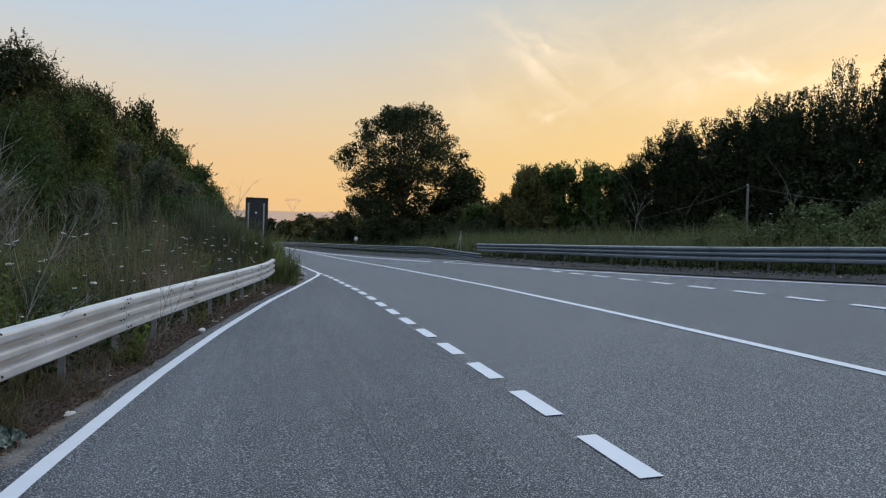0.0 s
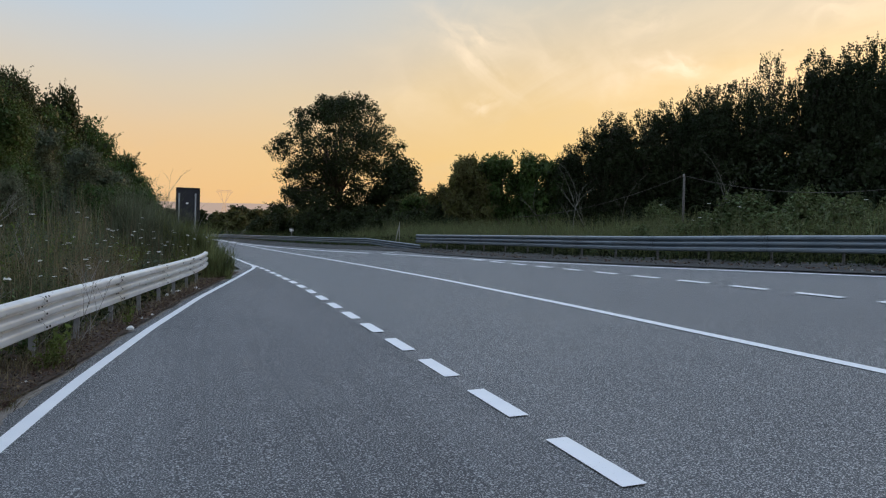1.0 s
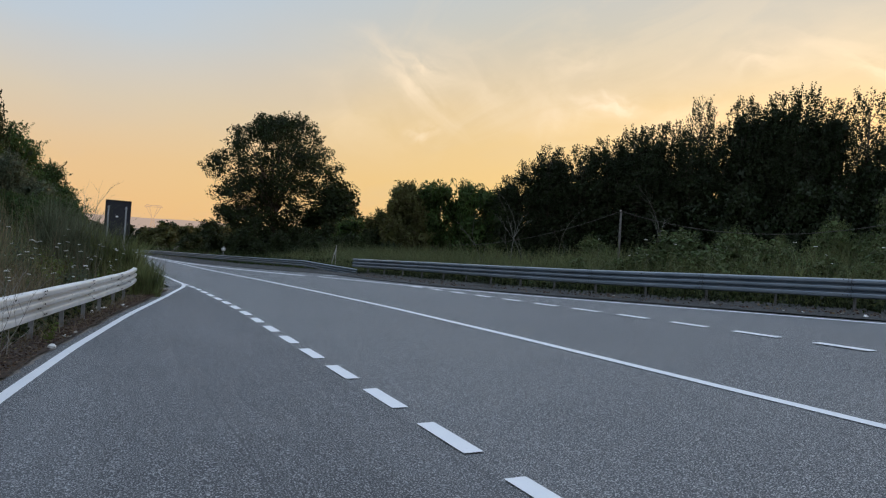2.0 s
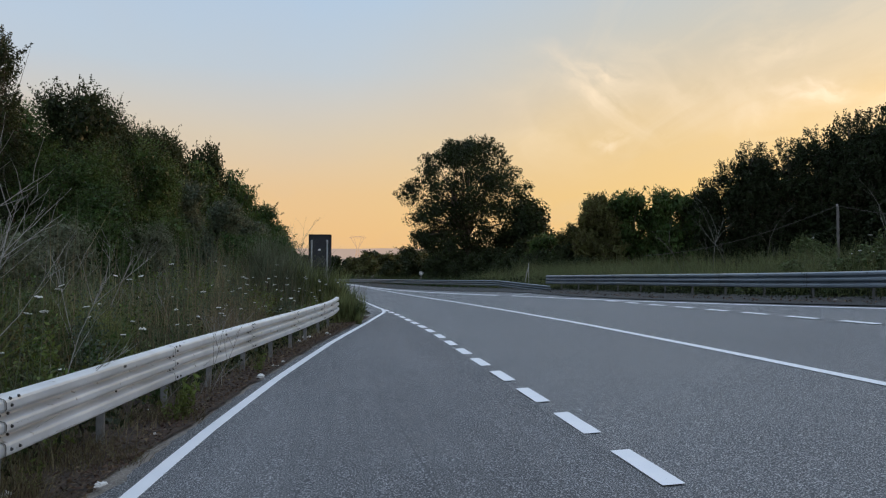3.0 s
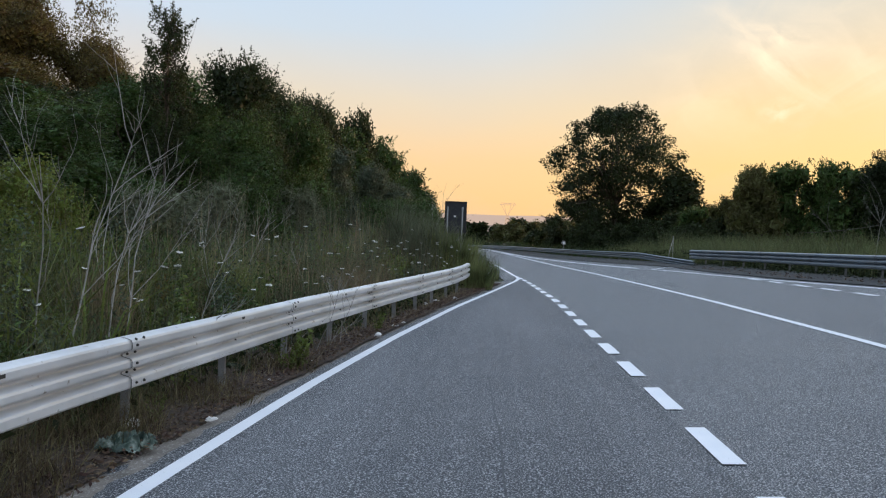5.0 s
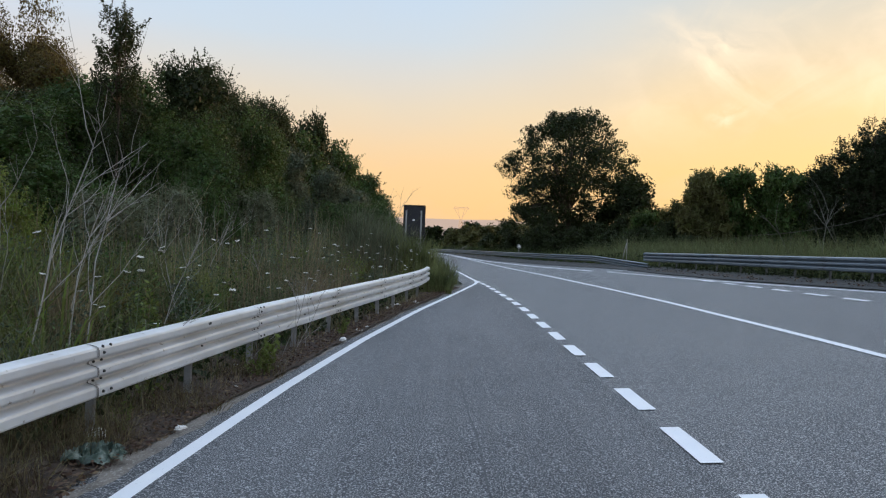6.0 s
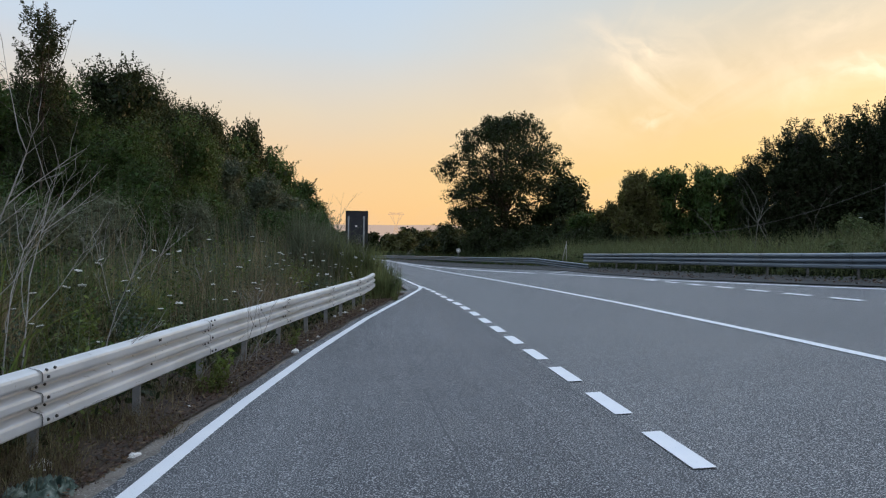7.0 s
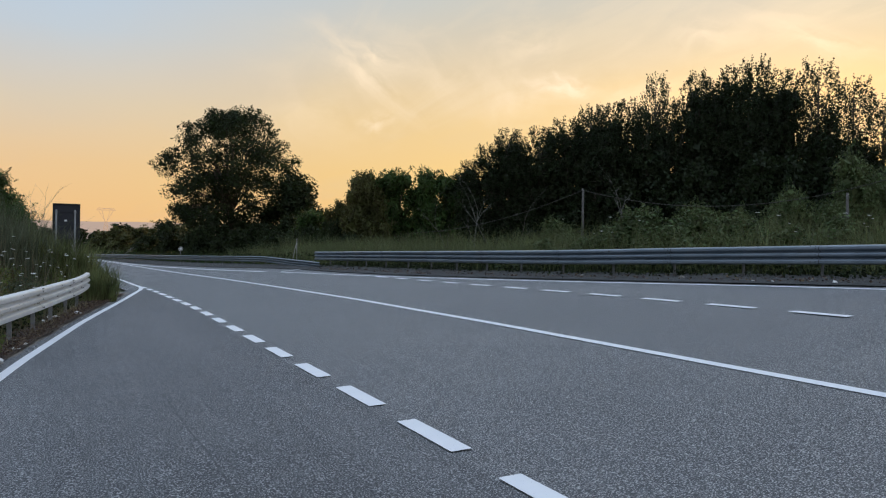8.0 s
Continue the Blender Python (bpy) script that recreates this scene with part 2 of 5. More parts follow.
# Hillside leaves with the sunset's gold in their base colour; also brown herbs
M_SUNGOLD_BROWN = material("sungold_and_brown_leaves", [(0.03, 0.038, 0.014), (0.11, 0.08, 0.026), (0.045, 0.055, 0.018)], 0.5, 0.6, spec=0.2, island=0.5, translucent=0.3)
M_SAGE = material("sage_leaves", [(0.055, 0.075, 0.045), (0.105, 0.13, 0.085)], 0.9, 0.55, spec=0.25, island=0.5, translucent=0.25)
M_BRAMBLE = material("bramble_leaves", [(0.055, 0.08, 0.032), (0.13, 0.155, 0.06)], 0.7, 0.6, spec=0.2, island=0.5, translucent=0.25)
M_GRASS = material("green_grass", [(0.055, 0.073, 0.028), (0.24, 0.25, 0.095)], 1.4, 0.6, spec=0.2, island=0.45, translucent=0.3)
M_MEADOW = material("meadow_grass", [(0.085, 0.105, 0.045), (0.16, 0.17, 0.075)], 0.6, 0.6, spec=0.2, island=0.4, translucent=0.35)
M_STRAW = material("dry_grass", [(0.12, 0.09, 0.055), (0.32, 0.255, 0.155)], 1.6, 0.8, spec=0.2, island=0.4, translucent=0.2)
M_WEED = material("grey_green_weeds", [(0.07, 0.082, 0.045), (0.19, 0.20, 0.125)], 1.3, 0.7, spec=0.2, island=0.4, translucent=0.25)
M_BROWN = material("withered_grass", [(0.055, 0.042, 0.024), (0.15, 0.115, 0.065), (0.085, 0.085, 0.04)], 6.0, 0.85, spec=0.2, island=0.6, translucent=0.2)
M_FALLEN = material("fallen_leaves", [(0.035, 0.022, 0.016), (0.10, 0.06, 0.04), (0.17, 0.12, 0.075)], 14.0, 0.9, island=0.5)
M_STALK = material("dead_stalk", [(0.24, 0.225, 0.20), (0.38, 0.36, 0.33)], 8.0, 0.9)
M_POLE = material("weathered_wood", [(0.07, 0.066, 0.06), (0.12, 0.112, 0.10)], 8.0, 0.9)
M_TWIG = material("grey_twigs", [(0.10, 0.10, 0.085), (0.16, 0.155, 0.13)], 8.0, 0.9)
M_FLOWER = material("white_umbel", [(0.70, 0.70, 0.64), (0.80, 0.79, 0.74)], 10.0, 0.8, translucent=0.25)
M_SIGN_BACK = material("sign_back", [(0.014, 0.016, 0.022), (0.026, 0.028, 0.034)], 4.0, 0.55, metal=0.2)
M_WHITE = material("white_litter", [(0.70, 0.69, 0.66), (0.82, 0.81, 0.78)], 8.0, 0.7)
M_CLOTH = material("green_plastic_sheet", [(0.012, 0.025, 0.02), (0.06, 0.10, 0.078), (0.30, 0.34, 0.29)], 16.0, 0.5, bump=0.5, bump_scale=40)
M_STONE = material("roadside_stone", [(0.22, 0.21, 0.19), (0.33, 0.31, 0.28)], 10.0, 0.9, bump=0.6, bump_scale=40)
M_RED = material("red_enamel", [(0.5, 0.03, 0.03), (0.6, 0.05, 0.04)], 6.0, 0.5)


# Distance haze painted into the colour: the surface glows evenly in it.
def painted_haze(name, colour, strength):
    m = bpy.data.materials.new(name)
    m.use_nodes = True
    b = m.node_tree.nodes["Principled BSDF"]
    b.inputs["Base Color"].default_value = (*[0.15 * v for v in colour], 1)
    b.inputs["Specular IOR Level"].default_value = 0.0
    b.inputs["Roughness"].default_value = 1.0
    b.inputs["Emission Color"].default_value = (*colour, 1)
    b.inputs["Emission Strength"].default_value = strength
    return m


M_HILL = painted_haze("hills_painted_haze", (0.50, 0.37, 0.30), 1.0)
M_HILL_NEAR = painted_haze("valley_painted_haze", (0.22, 0.185, 0.165), 1.0)


# ---- small tools ----
def mesh_from(name, verts, faces, mat, smooth=False):
    me = bpy.data.meshes.new(name)
    me.from_pydata([tuple(v) for v in verts], [], [tuple(f) for f in faces])
    me.materials.append(mat)
    if smooth:
        me.polygons.foreach_set("use_smooth", [True] * len(me.polygons))
    me.update()
    return me


def quads_mesh(name, verts, mat):
    """verts: array (n, 4, 3), one quad each."""
    n = len(verts)
    me = bpy.data.meshes.new(name)
    me.vertices.add(4 * n)
    me.loops.add(4 * n)
    me.polygons.add(n)
    me.vertices.foreach_set("co", np.ascontiguousarray(verts, dtype=np.float32).ravel())
    me.loops.foreach_set("vertex_index", np.arange(4 * n, dtype=np.int32))
    me.polygons.foreach_set("loop_start", np.arange(0, 4 * n, 4, dtype=np.int32))
    me.materials.append(mat)
    me.update(calc_edges=True)
    me.validate()
    return me


def child(name, me, parent, label=""):
    ob = new(name, me)
    ob.parent = parent
    return tagged(ob, label)


def part(name, bm, mat, parent, label="", smooth=False):
    me = bpy.data.meshes.new(name)
    bm.to_mesh(me)
    bm.free()
    me.materials.append(mat)
    if smooth:
        me.polygons.foreach_set("use_smooth", [True] * len(me.polygons))
    return child(name, me, parent, label)


def box_bm(sx, sy, sz, bevel=0.0, at=(0, 0, 0)):
    bm = bmesh.new()
    bmesh.ops.create_cube(bm, size=1.0, matrix=Matrix.Translation(at) @ Matrix.Diagonal((sx, sy, sz, 1)))
    if bevel:
        bmesh.ops.bevel(bm, geom=bm.edges[:], offset=bevel, segments=2, affect="EDGES")
    return bm


def tube(points, radii, sides=6):
    """Vertices and faces of a tapered tube along points, closed at its tip."""
    pts = [Vector(p) for p in points]
    verts, faces = [], []
    for i, (p, r) in enumerate(zip(pts, radii)):
        d = (pts[min(i + 1, len(pts) - 1)] - pts[max(i - 1, 0)]).normalized()
        u = d.cross(Vector((0.31, 0.87, 0.2))).normalized()
        v = d.cross(u)
        for k in range(sides):
            a = 2 * math.pi * k / sides
            verts.append(p + (u * math.cos(a) + v * math.sin(a)) * r)
    for i in range(len(pts) - 1):
        for k in range(sides):
            a, b = i * sides + k, i * sides + (k + 1) % sides
            faces.append((a, b, b + sides, a + sides))
    faces.append(tuple(range((len(pts) - 1) * sides, len(pts) * sides)))
    faces.append(tuple(range(sides - 1, -1, -1)))
    return verts, faces


def join_tubes(list_of_tubes):
    verts, faces = [], []
    for v, f in list_of_tubes:
        o = len(verts)
        verts += v
        faces += [tuple(i + o for i in face) for face in f]
    return verts, faces


def lerp_at(table, y):
    ys, xs = [r[0] for r in table], [r[1] for r in table]
    if y < ys[0]:
        return xs[0] + (y - ys[0]) * (xs[1] - xs[0]) / (ys[1] - ys[0])
    if y > ys[-1]:
        return xs[-1] + (y - ys[-1]) * (xs[-1] - xs[-2]) / (ys[-1] - ys[-2])
    return float(np.interp(y, ys, xs))


def smooth_table(table, step=1.0):
    """Points (x, y) along a table of (y, x), rounded at its corners."""
    ys = np.arange(table[0][0], table[-1][0] + 0.01, step)
    xs = np.array([lerp_at(table, y) for y in ys])
    for _ in range(3):
        k = np.concatenate([[xs[0]], (xs[:-2] + 2 * xs[1:-1] + xs[2:]) / 4, [xs[-1]]])
        xs = k
    return np.stack([xs, ys], 1)


# ---- the lie of the land: (y, x) tables ----
LEFT_LINE = [(-30, -1.87), (0, -1.59), (3.6, -1.48), (4.5, -1.41), (6.7, -1.26), (10.5, -0.87), (15.5, -0.22), (21.5, 0.74), (27.0, 1.56)]
LEFT_MAIN = [(27.0, 1.56), (32.5, 1.30), (38.8, 0.97), (43, 0.70), (60, -0.6), (80, -2.4), (100, -4.8), (130, -10)]
LEFT_RAIL = [(-30, -2.75), (-4, -2.45), (3.4, -2.22), (4.8, -2.08), (7.8, -1.76), (11, -1.33), (14, -0.88), (17.3, -0.45), (20.5, 0.0)]
MID_LINE = [(-30, 5.30), (10, 5.30), (16, 5.20), (22, 4.95), (30, 4.50), (40, 3.75), (55, 2.75), (65, 2.05), (80, 0.8), (100, -1.5), (130, -6.5)]
RIGHT_EDGE = [(-30, 16.5), (0, 13.5), (8.7, 12.1), (11.5, 11.45), (14.5, 10.6), (18.2, 9.7), (23, 8.62), (26.5, 8.0), (29.5, 7.55), (31.8, 7.05)]
RIGHT_MAIN = [(33.0, 6.80), (38, 5.82), (43, 4.95), (52.6, 3.55), (63.7, 2.45), (80, 1.1), (100, -1.3), (130, -6.3)]
ROAD_RIGHT = [(-30, 17.0), (0, 14.0), (8.7, 12.6), (14.5, 11.1), (18.2, 10.2), (23, 9.2), (28, 8.6), (33.5, 8.30), (37.8, 7.35), (41.3, 6.46), (52.6, 4.35),
              (63.7, 2.95), (80, 1.4), (100, -1.0), (130, -6)]
RIGHT_RAIL = [(-30, 18.5), (0, 15.4), (10.6, 13.1), (12.4, 12.7), (14, 12.27), (15.4, 11.8), (17, 11.4), (18.7, 11.1), (20.4, 10.88), (22.4, 10.68), (24.2, 10.5),
              (26, 10.35), (27.4, 10.2), (34, 9.3)]
FAR_RAIL = [(33.2, 9.27), (34.4, 9.05), (40, 8.2), (44, 7.5), (55, 5.85), (73, 3.1), (87, 0.3), (105, -4.0)]


def surf(x, y):
    """Height of the banked carriageway: gentle on the slip lane, steeper on the main lanes."""
    u = x + (0 if y < 20 else (y - 20) ** 2 / 1100)
    if u < 1.5:
        return 0.04 * u
    if u < 2.5:
        return 0.06 + 0.04 * (u - 1.5) + 0.01675 * (u - 1.5) ** 2
    return 0.11675 + 0.0735 * (min(u, 14.0) - 2.5)


def road_left(y):
    return lerp_at(LEFT_LINE, y) - 0.45 if y < 26 else lerp_at(LEFT_MAIN, y) - 0.6


def road_right(y):
    return lerp_at(ROAD_RIGHT, y)


def step01(a, b, v):
    t = min(1.0, max(0.0, (v - a) / (b - a)))
    return t * t * (3 - 2 * t)


def ground_z(x, y):
    """Height of the open ground; the road lies as a tilted plane in it."""
    l, r = road_left(min(y, 130)), road_right(min(y, 130))
    fade = 1 - step01(95, 140, y)
    if x < l:
        d = l - x
        z = surf(l, y) - 0.02 + 0.10 * min(d, 6) * step01(0.3, 2.5, d)
        z += 0.32 * max(0, d - 6) * (1 - step01(45, 90, y) * 0.9) if d < 40 else 0.32 * 34 * (1 - step01(45, 90, y) * 0.9)
    elif x > r:
        d = x - r
        z = surf(r, y) - 0.03 + 0.10 * step01(0.5, 4.0, d) - 0.0 * d
    else:
        z = surf(x, y) - 0.06
    z = z * fade
    z += 0.10 * noise.noise((x * 0.15, y * 0.15, 0.0)) * (0 if l - 1 < x < r + 1 else 1)
    return z - 2.5 * step01(150, 400, y)


# ---- ground, road, markings ----
def build_ground():
    xs = np.concatenate([-np.geomspace(3000, 62, 12), np.arange(-60, 60.1, 1.0), np.geomspace(62, 3000, 12)])
    ys = np.concatenate([-np.geomspace(2500, 42, 10), np.arange(-40, 150.1, 1.0), np.geomspace(155, 4000, 16)])
    verts = [(x, y, ground_z(x, y)) for y in ys for x in xs]
    nx = len(xs)
    faces = [(j * nx + i, j * nx + i + 1, (j + 1) * nx + i + 1, (j + 1) * nx + i) for j in range(len(ys) - 1) for i in range(nx - 1)]
    ob = new("ground", mesh_from("ground", verts, faces, M_GROUND, True))
    tagged(ob, "rough grassland with dry soil beside the road", "ground", kind="structure")


def build_road():
    ys = np.arange(-40, 131, 0.5)
    verts, faces, n = [], [], 48
    for y in ys:
        l, r = road_left(y), road_right(y)
        for k in range(n + 1):
            x = l + (r - l) * k / n
            e = 0.02 * noise.noise((y * 1.7, k * 3.0, 0)) if k in (0, n) else 0
            verts.append((x + 5 * e, y, surf(x, y) + 0.004 * noise.noise((x * 0.4, y * 0.4, 3))))
    w = n + 1
    for j in range(len(ys) - 1):
        for k in range(n):
            a = j * w + k
            faces.append((a, a + 1, a + w + 1, a + w))
    ob = new("road", mesh_from("road", verts, faces, M_ASPHALT, True))
    tagged(ob, "worn grey asphalt road, banked through a bend", "road", kind="structure")


def build_slip_lane():
    ys = np.arange(-40, 27.1, 0.5)
    verts, faces, n = [], [], 10
    for y in ys:
        l, r = lerp_at(LEFT_LINE, y) - 0.42, 1.93 + 0.03 * noise.noise((y * 0.6, 4, 0))
        r = max(r, l + 0.05)
        for k in range(n + 1):
            x = l + (r - l) * k / n
            verts.append((x, y, surf(x, y) + 0.005))
    w = n + 1
    for j in range(len(ys) - 1):
        for k in range(n):
            a = j * w + k
            faces.append((a, a + 1, a + w + 1, a + w))
    tagged(new("slip_lane", mesh_from("slip_lane", verts, faces, M_SLIP, True)), "darker asphalt of the tapering slip lane", "road", kind="structure")


def ribbon(name, pts, width, mat, lift, label, category="road marking", cap=True):
    verts, faces = [], []
    pts = np.asarray(pts)
    for i, p in enumerate(pts):
        d = pts[min(i + 1, len(pts) - 1)] - pts[max(i - 1, 0)]
        d = d / np.linalg.norm(d)
        nrm = np.array([d[1], -d[0]])
        wob = 0.004 * noise.noise((p[0] * 3, p[1] * 3, 7))
        for s in (-0.5, 0.5):
            q = p + nrm * (width * s + wob)
            verts.append((q[0], q[1], surf(q[0], q[1]) + lift))
    for i in range(len(pts) - 1):
        faces.append((2 * i, 2 * i + 1, 2 * i + 3, 2 * i + 2))
    ob = new(name, mesh_from(name, verts, faces, mat))
    return tagged(ob, label, category, kind="structure")


build_ground()
build_road()
build_slip_lane()
LIFT = 0.0085
nose = [(1.33 * (1 - t) ** 2 + 3.32 * t * (1 - t) + 1.44 * t * t, 25.4 * (1 - t) ** 2 + 2 * 27.6 * t * (1 - t) + 29.6 * t * t) for t in np.linspace(0, 1, 13)]
ribbon("edge_line", [p for p in smooth_table(LEFT_LINE, 0.5) if p[1] < 25.2] + nose + [p for p in smooth_table(LEFT_MAIN, 0.5) if p[1] > 29.8], 0.125, M_PAINT, LIFT,
       "solid white edge line rounding the tip of the slip lane")
ribbon("centre_line", smooth_table(MID_LINE, 0.5), 0.13, M_PAINT, LIFT, "solid white centre line of the road")
ribbon("edge_line", smooth_table(RIGHT_EDGE, 0.5), 0.13, M_PAINT, LIFT, "solid white edge line beside the grey guardrail")
ribbon("edge_line", smooth_table(RIGHT_MAIN, 0.5), 0.20, M_PAINT, LIFT, "white edge line on the outside of the bend")
ribbon("edge_line", [(7.12, 31.7), (7.6, 32.2), (8.2, 32.7)], 0.14, M_PAINT, LIFT + 0.004, "short white tip where two edge lines meet")
DASH_LEFT = [(0, 2.03), (16, 2.03), (18.4, 1.99), (20, 1.93), (21.5, 1.88), (23, 1.83), (24.7, 1.77), (27.2, 1.62)]
for k in range(-6, 16):
    y0 = 5.235 - 0.955 + 1.571 * k - 0.13 * max(0, k - 8)
    ribbon("lane_dash", [(lerp_at(DASH_LEFT, y0 + d), y0 + d) for d in (0, 0.48, 0.955)], 0.15, M_PAINT, LIFT + 0.003, "short white lane dash on the asphalt")
DASH_RIGHT = [(-30, 8.95), (8, 8.85), (12, 8.81), (15, 8.68), (18.4, 8.54), (22.7, 8.39), (31, 7.8)]
for k in range(-7, 11):
    y0 = 6.75 + 1.578 * k
    ribbon("lane_dash", [(lerp_at(DASH_RIGHT, y0), y0), (lerp_at(DASH_RIGHT, y0 + 0.93), y0 + 0.93)], 0.155, M_PAINT, LIFT + 0.006, "short white lane dash on the asphalt")
ribbon("road_seam", [(0.62 - 0.03 * (y - 3) + 0.03 * noise.noise((y * 0.7, 1, 1)), y) for y in np.arange(2.6, 7.5, 0.15)], 0.014, M_SEAM, 0.0075, "dark worn seam along the slip lane")


# ---- guardrails ----
# half-waves of the pressed beam, as shares of its height
WAVES = [(0.004, 1.000), (0.030, 0.992), (0.066, 0.972), (0.084, 0.945), (0.092, 0.905), (0.094, 0.800), (0.088, 0.770), (0.030, 0.700), (0.020, 0.685), (0.016, 0.660),
         (0.020, 0.640), (0.078, 0.600), (0.090, 0.585), (0.096, 0.545), (0.096, 0.455), (0.090, 0.428), (0.030, 0.358), (0.020, 0.343), (0.016, 0.318),
         (0.020, 0.298), (0.078, 0.258), (0.090, 0.243), (0.096, 0.200), (0.096, 0.070), (0.090, 0.040), (0.060, 0.015), (0.030, 0.004), (0.004, 0.000)]


class Line:
    """A smooth line on the plan, by arc length."""

    def __init__(self, table):
        self.p = smooth_table(table, 0.5)
        self.s = np.concatenate([[0], np.cumsum(np.linalg.norm(np.diff(self.p, axis=0), axis=1))])

    def at(self, s):
        p = np.array([np.interp(s, self.s, self.p[:, 0]), np.interp(s, self.s, self.p[:, 1])])
        a, b = max(0, s - 0.3), min(self.s[-1], s + 0.3)
        q = np.array([np.interp(b, self.s, self.p[:, k]) - np.interp(a, self.s, self.p[:, k]) for k in (0, 1)])
        return p, q / np.linalg.norm(q)

    def where_y(self, y):
        return float(np.interp(y, self.p[:, 1], self.s))


def beam_mesh(line, s0, s1, side, top, tall, mat, push=0.0, flare=0.0, spare=0.0, dip=0.0):
    """One pressed steel beam with its two ridges, from s0 to s1 along the line. side: +1 faces the line's right."""
    verts, faces = [], []
    n = max(4, int((s1 - s0) / 0.4) + 1)
    prof = [(d, z * tall) for d, z in WAVES]
    ring = prof + [(d - 0.005, z) for d, z in reversed(prof)]
    for i in range(n + 1):
        s = s0 + (s1 - s0) * i / n
        p, d = line.at(s)
        nrm = np.array([d[1], -d[0]]) * side
        dent = 0.006 * noise.noise((s * 0.9, side, top)) + push
        back = flare * (i / n) ** 2
        for dd, zz in ring:
            q = p + nrm * (dd + dent - back)
            verts.append((q[0], q[1], surf(p[0], p[1]) + top - tall + zz - dip * max(0.0, 1 - s / 7.0) + spare * (i / n) ** 2 + 0.004 * noise.noise((s * 0.5, 3.0, top))))
    w = len(ring)
    for i in range(n):
        for k in range(w):
            a, b = i * w + k, i * w + (k + 1) % w
            faces.append((a, b, b + w, a + w))
    faces.append(tuple(range(w - 1, -1, -1)))
    faces.append(tuple(range(n * w, n * w + w)))
    return mesh_from("beam", verts, faces, mat, False)


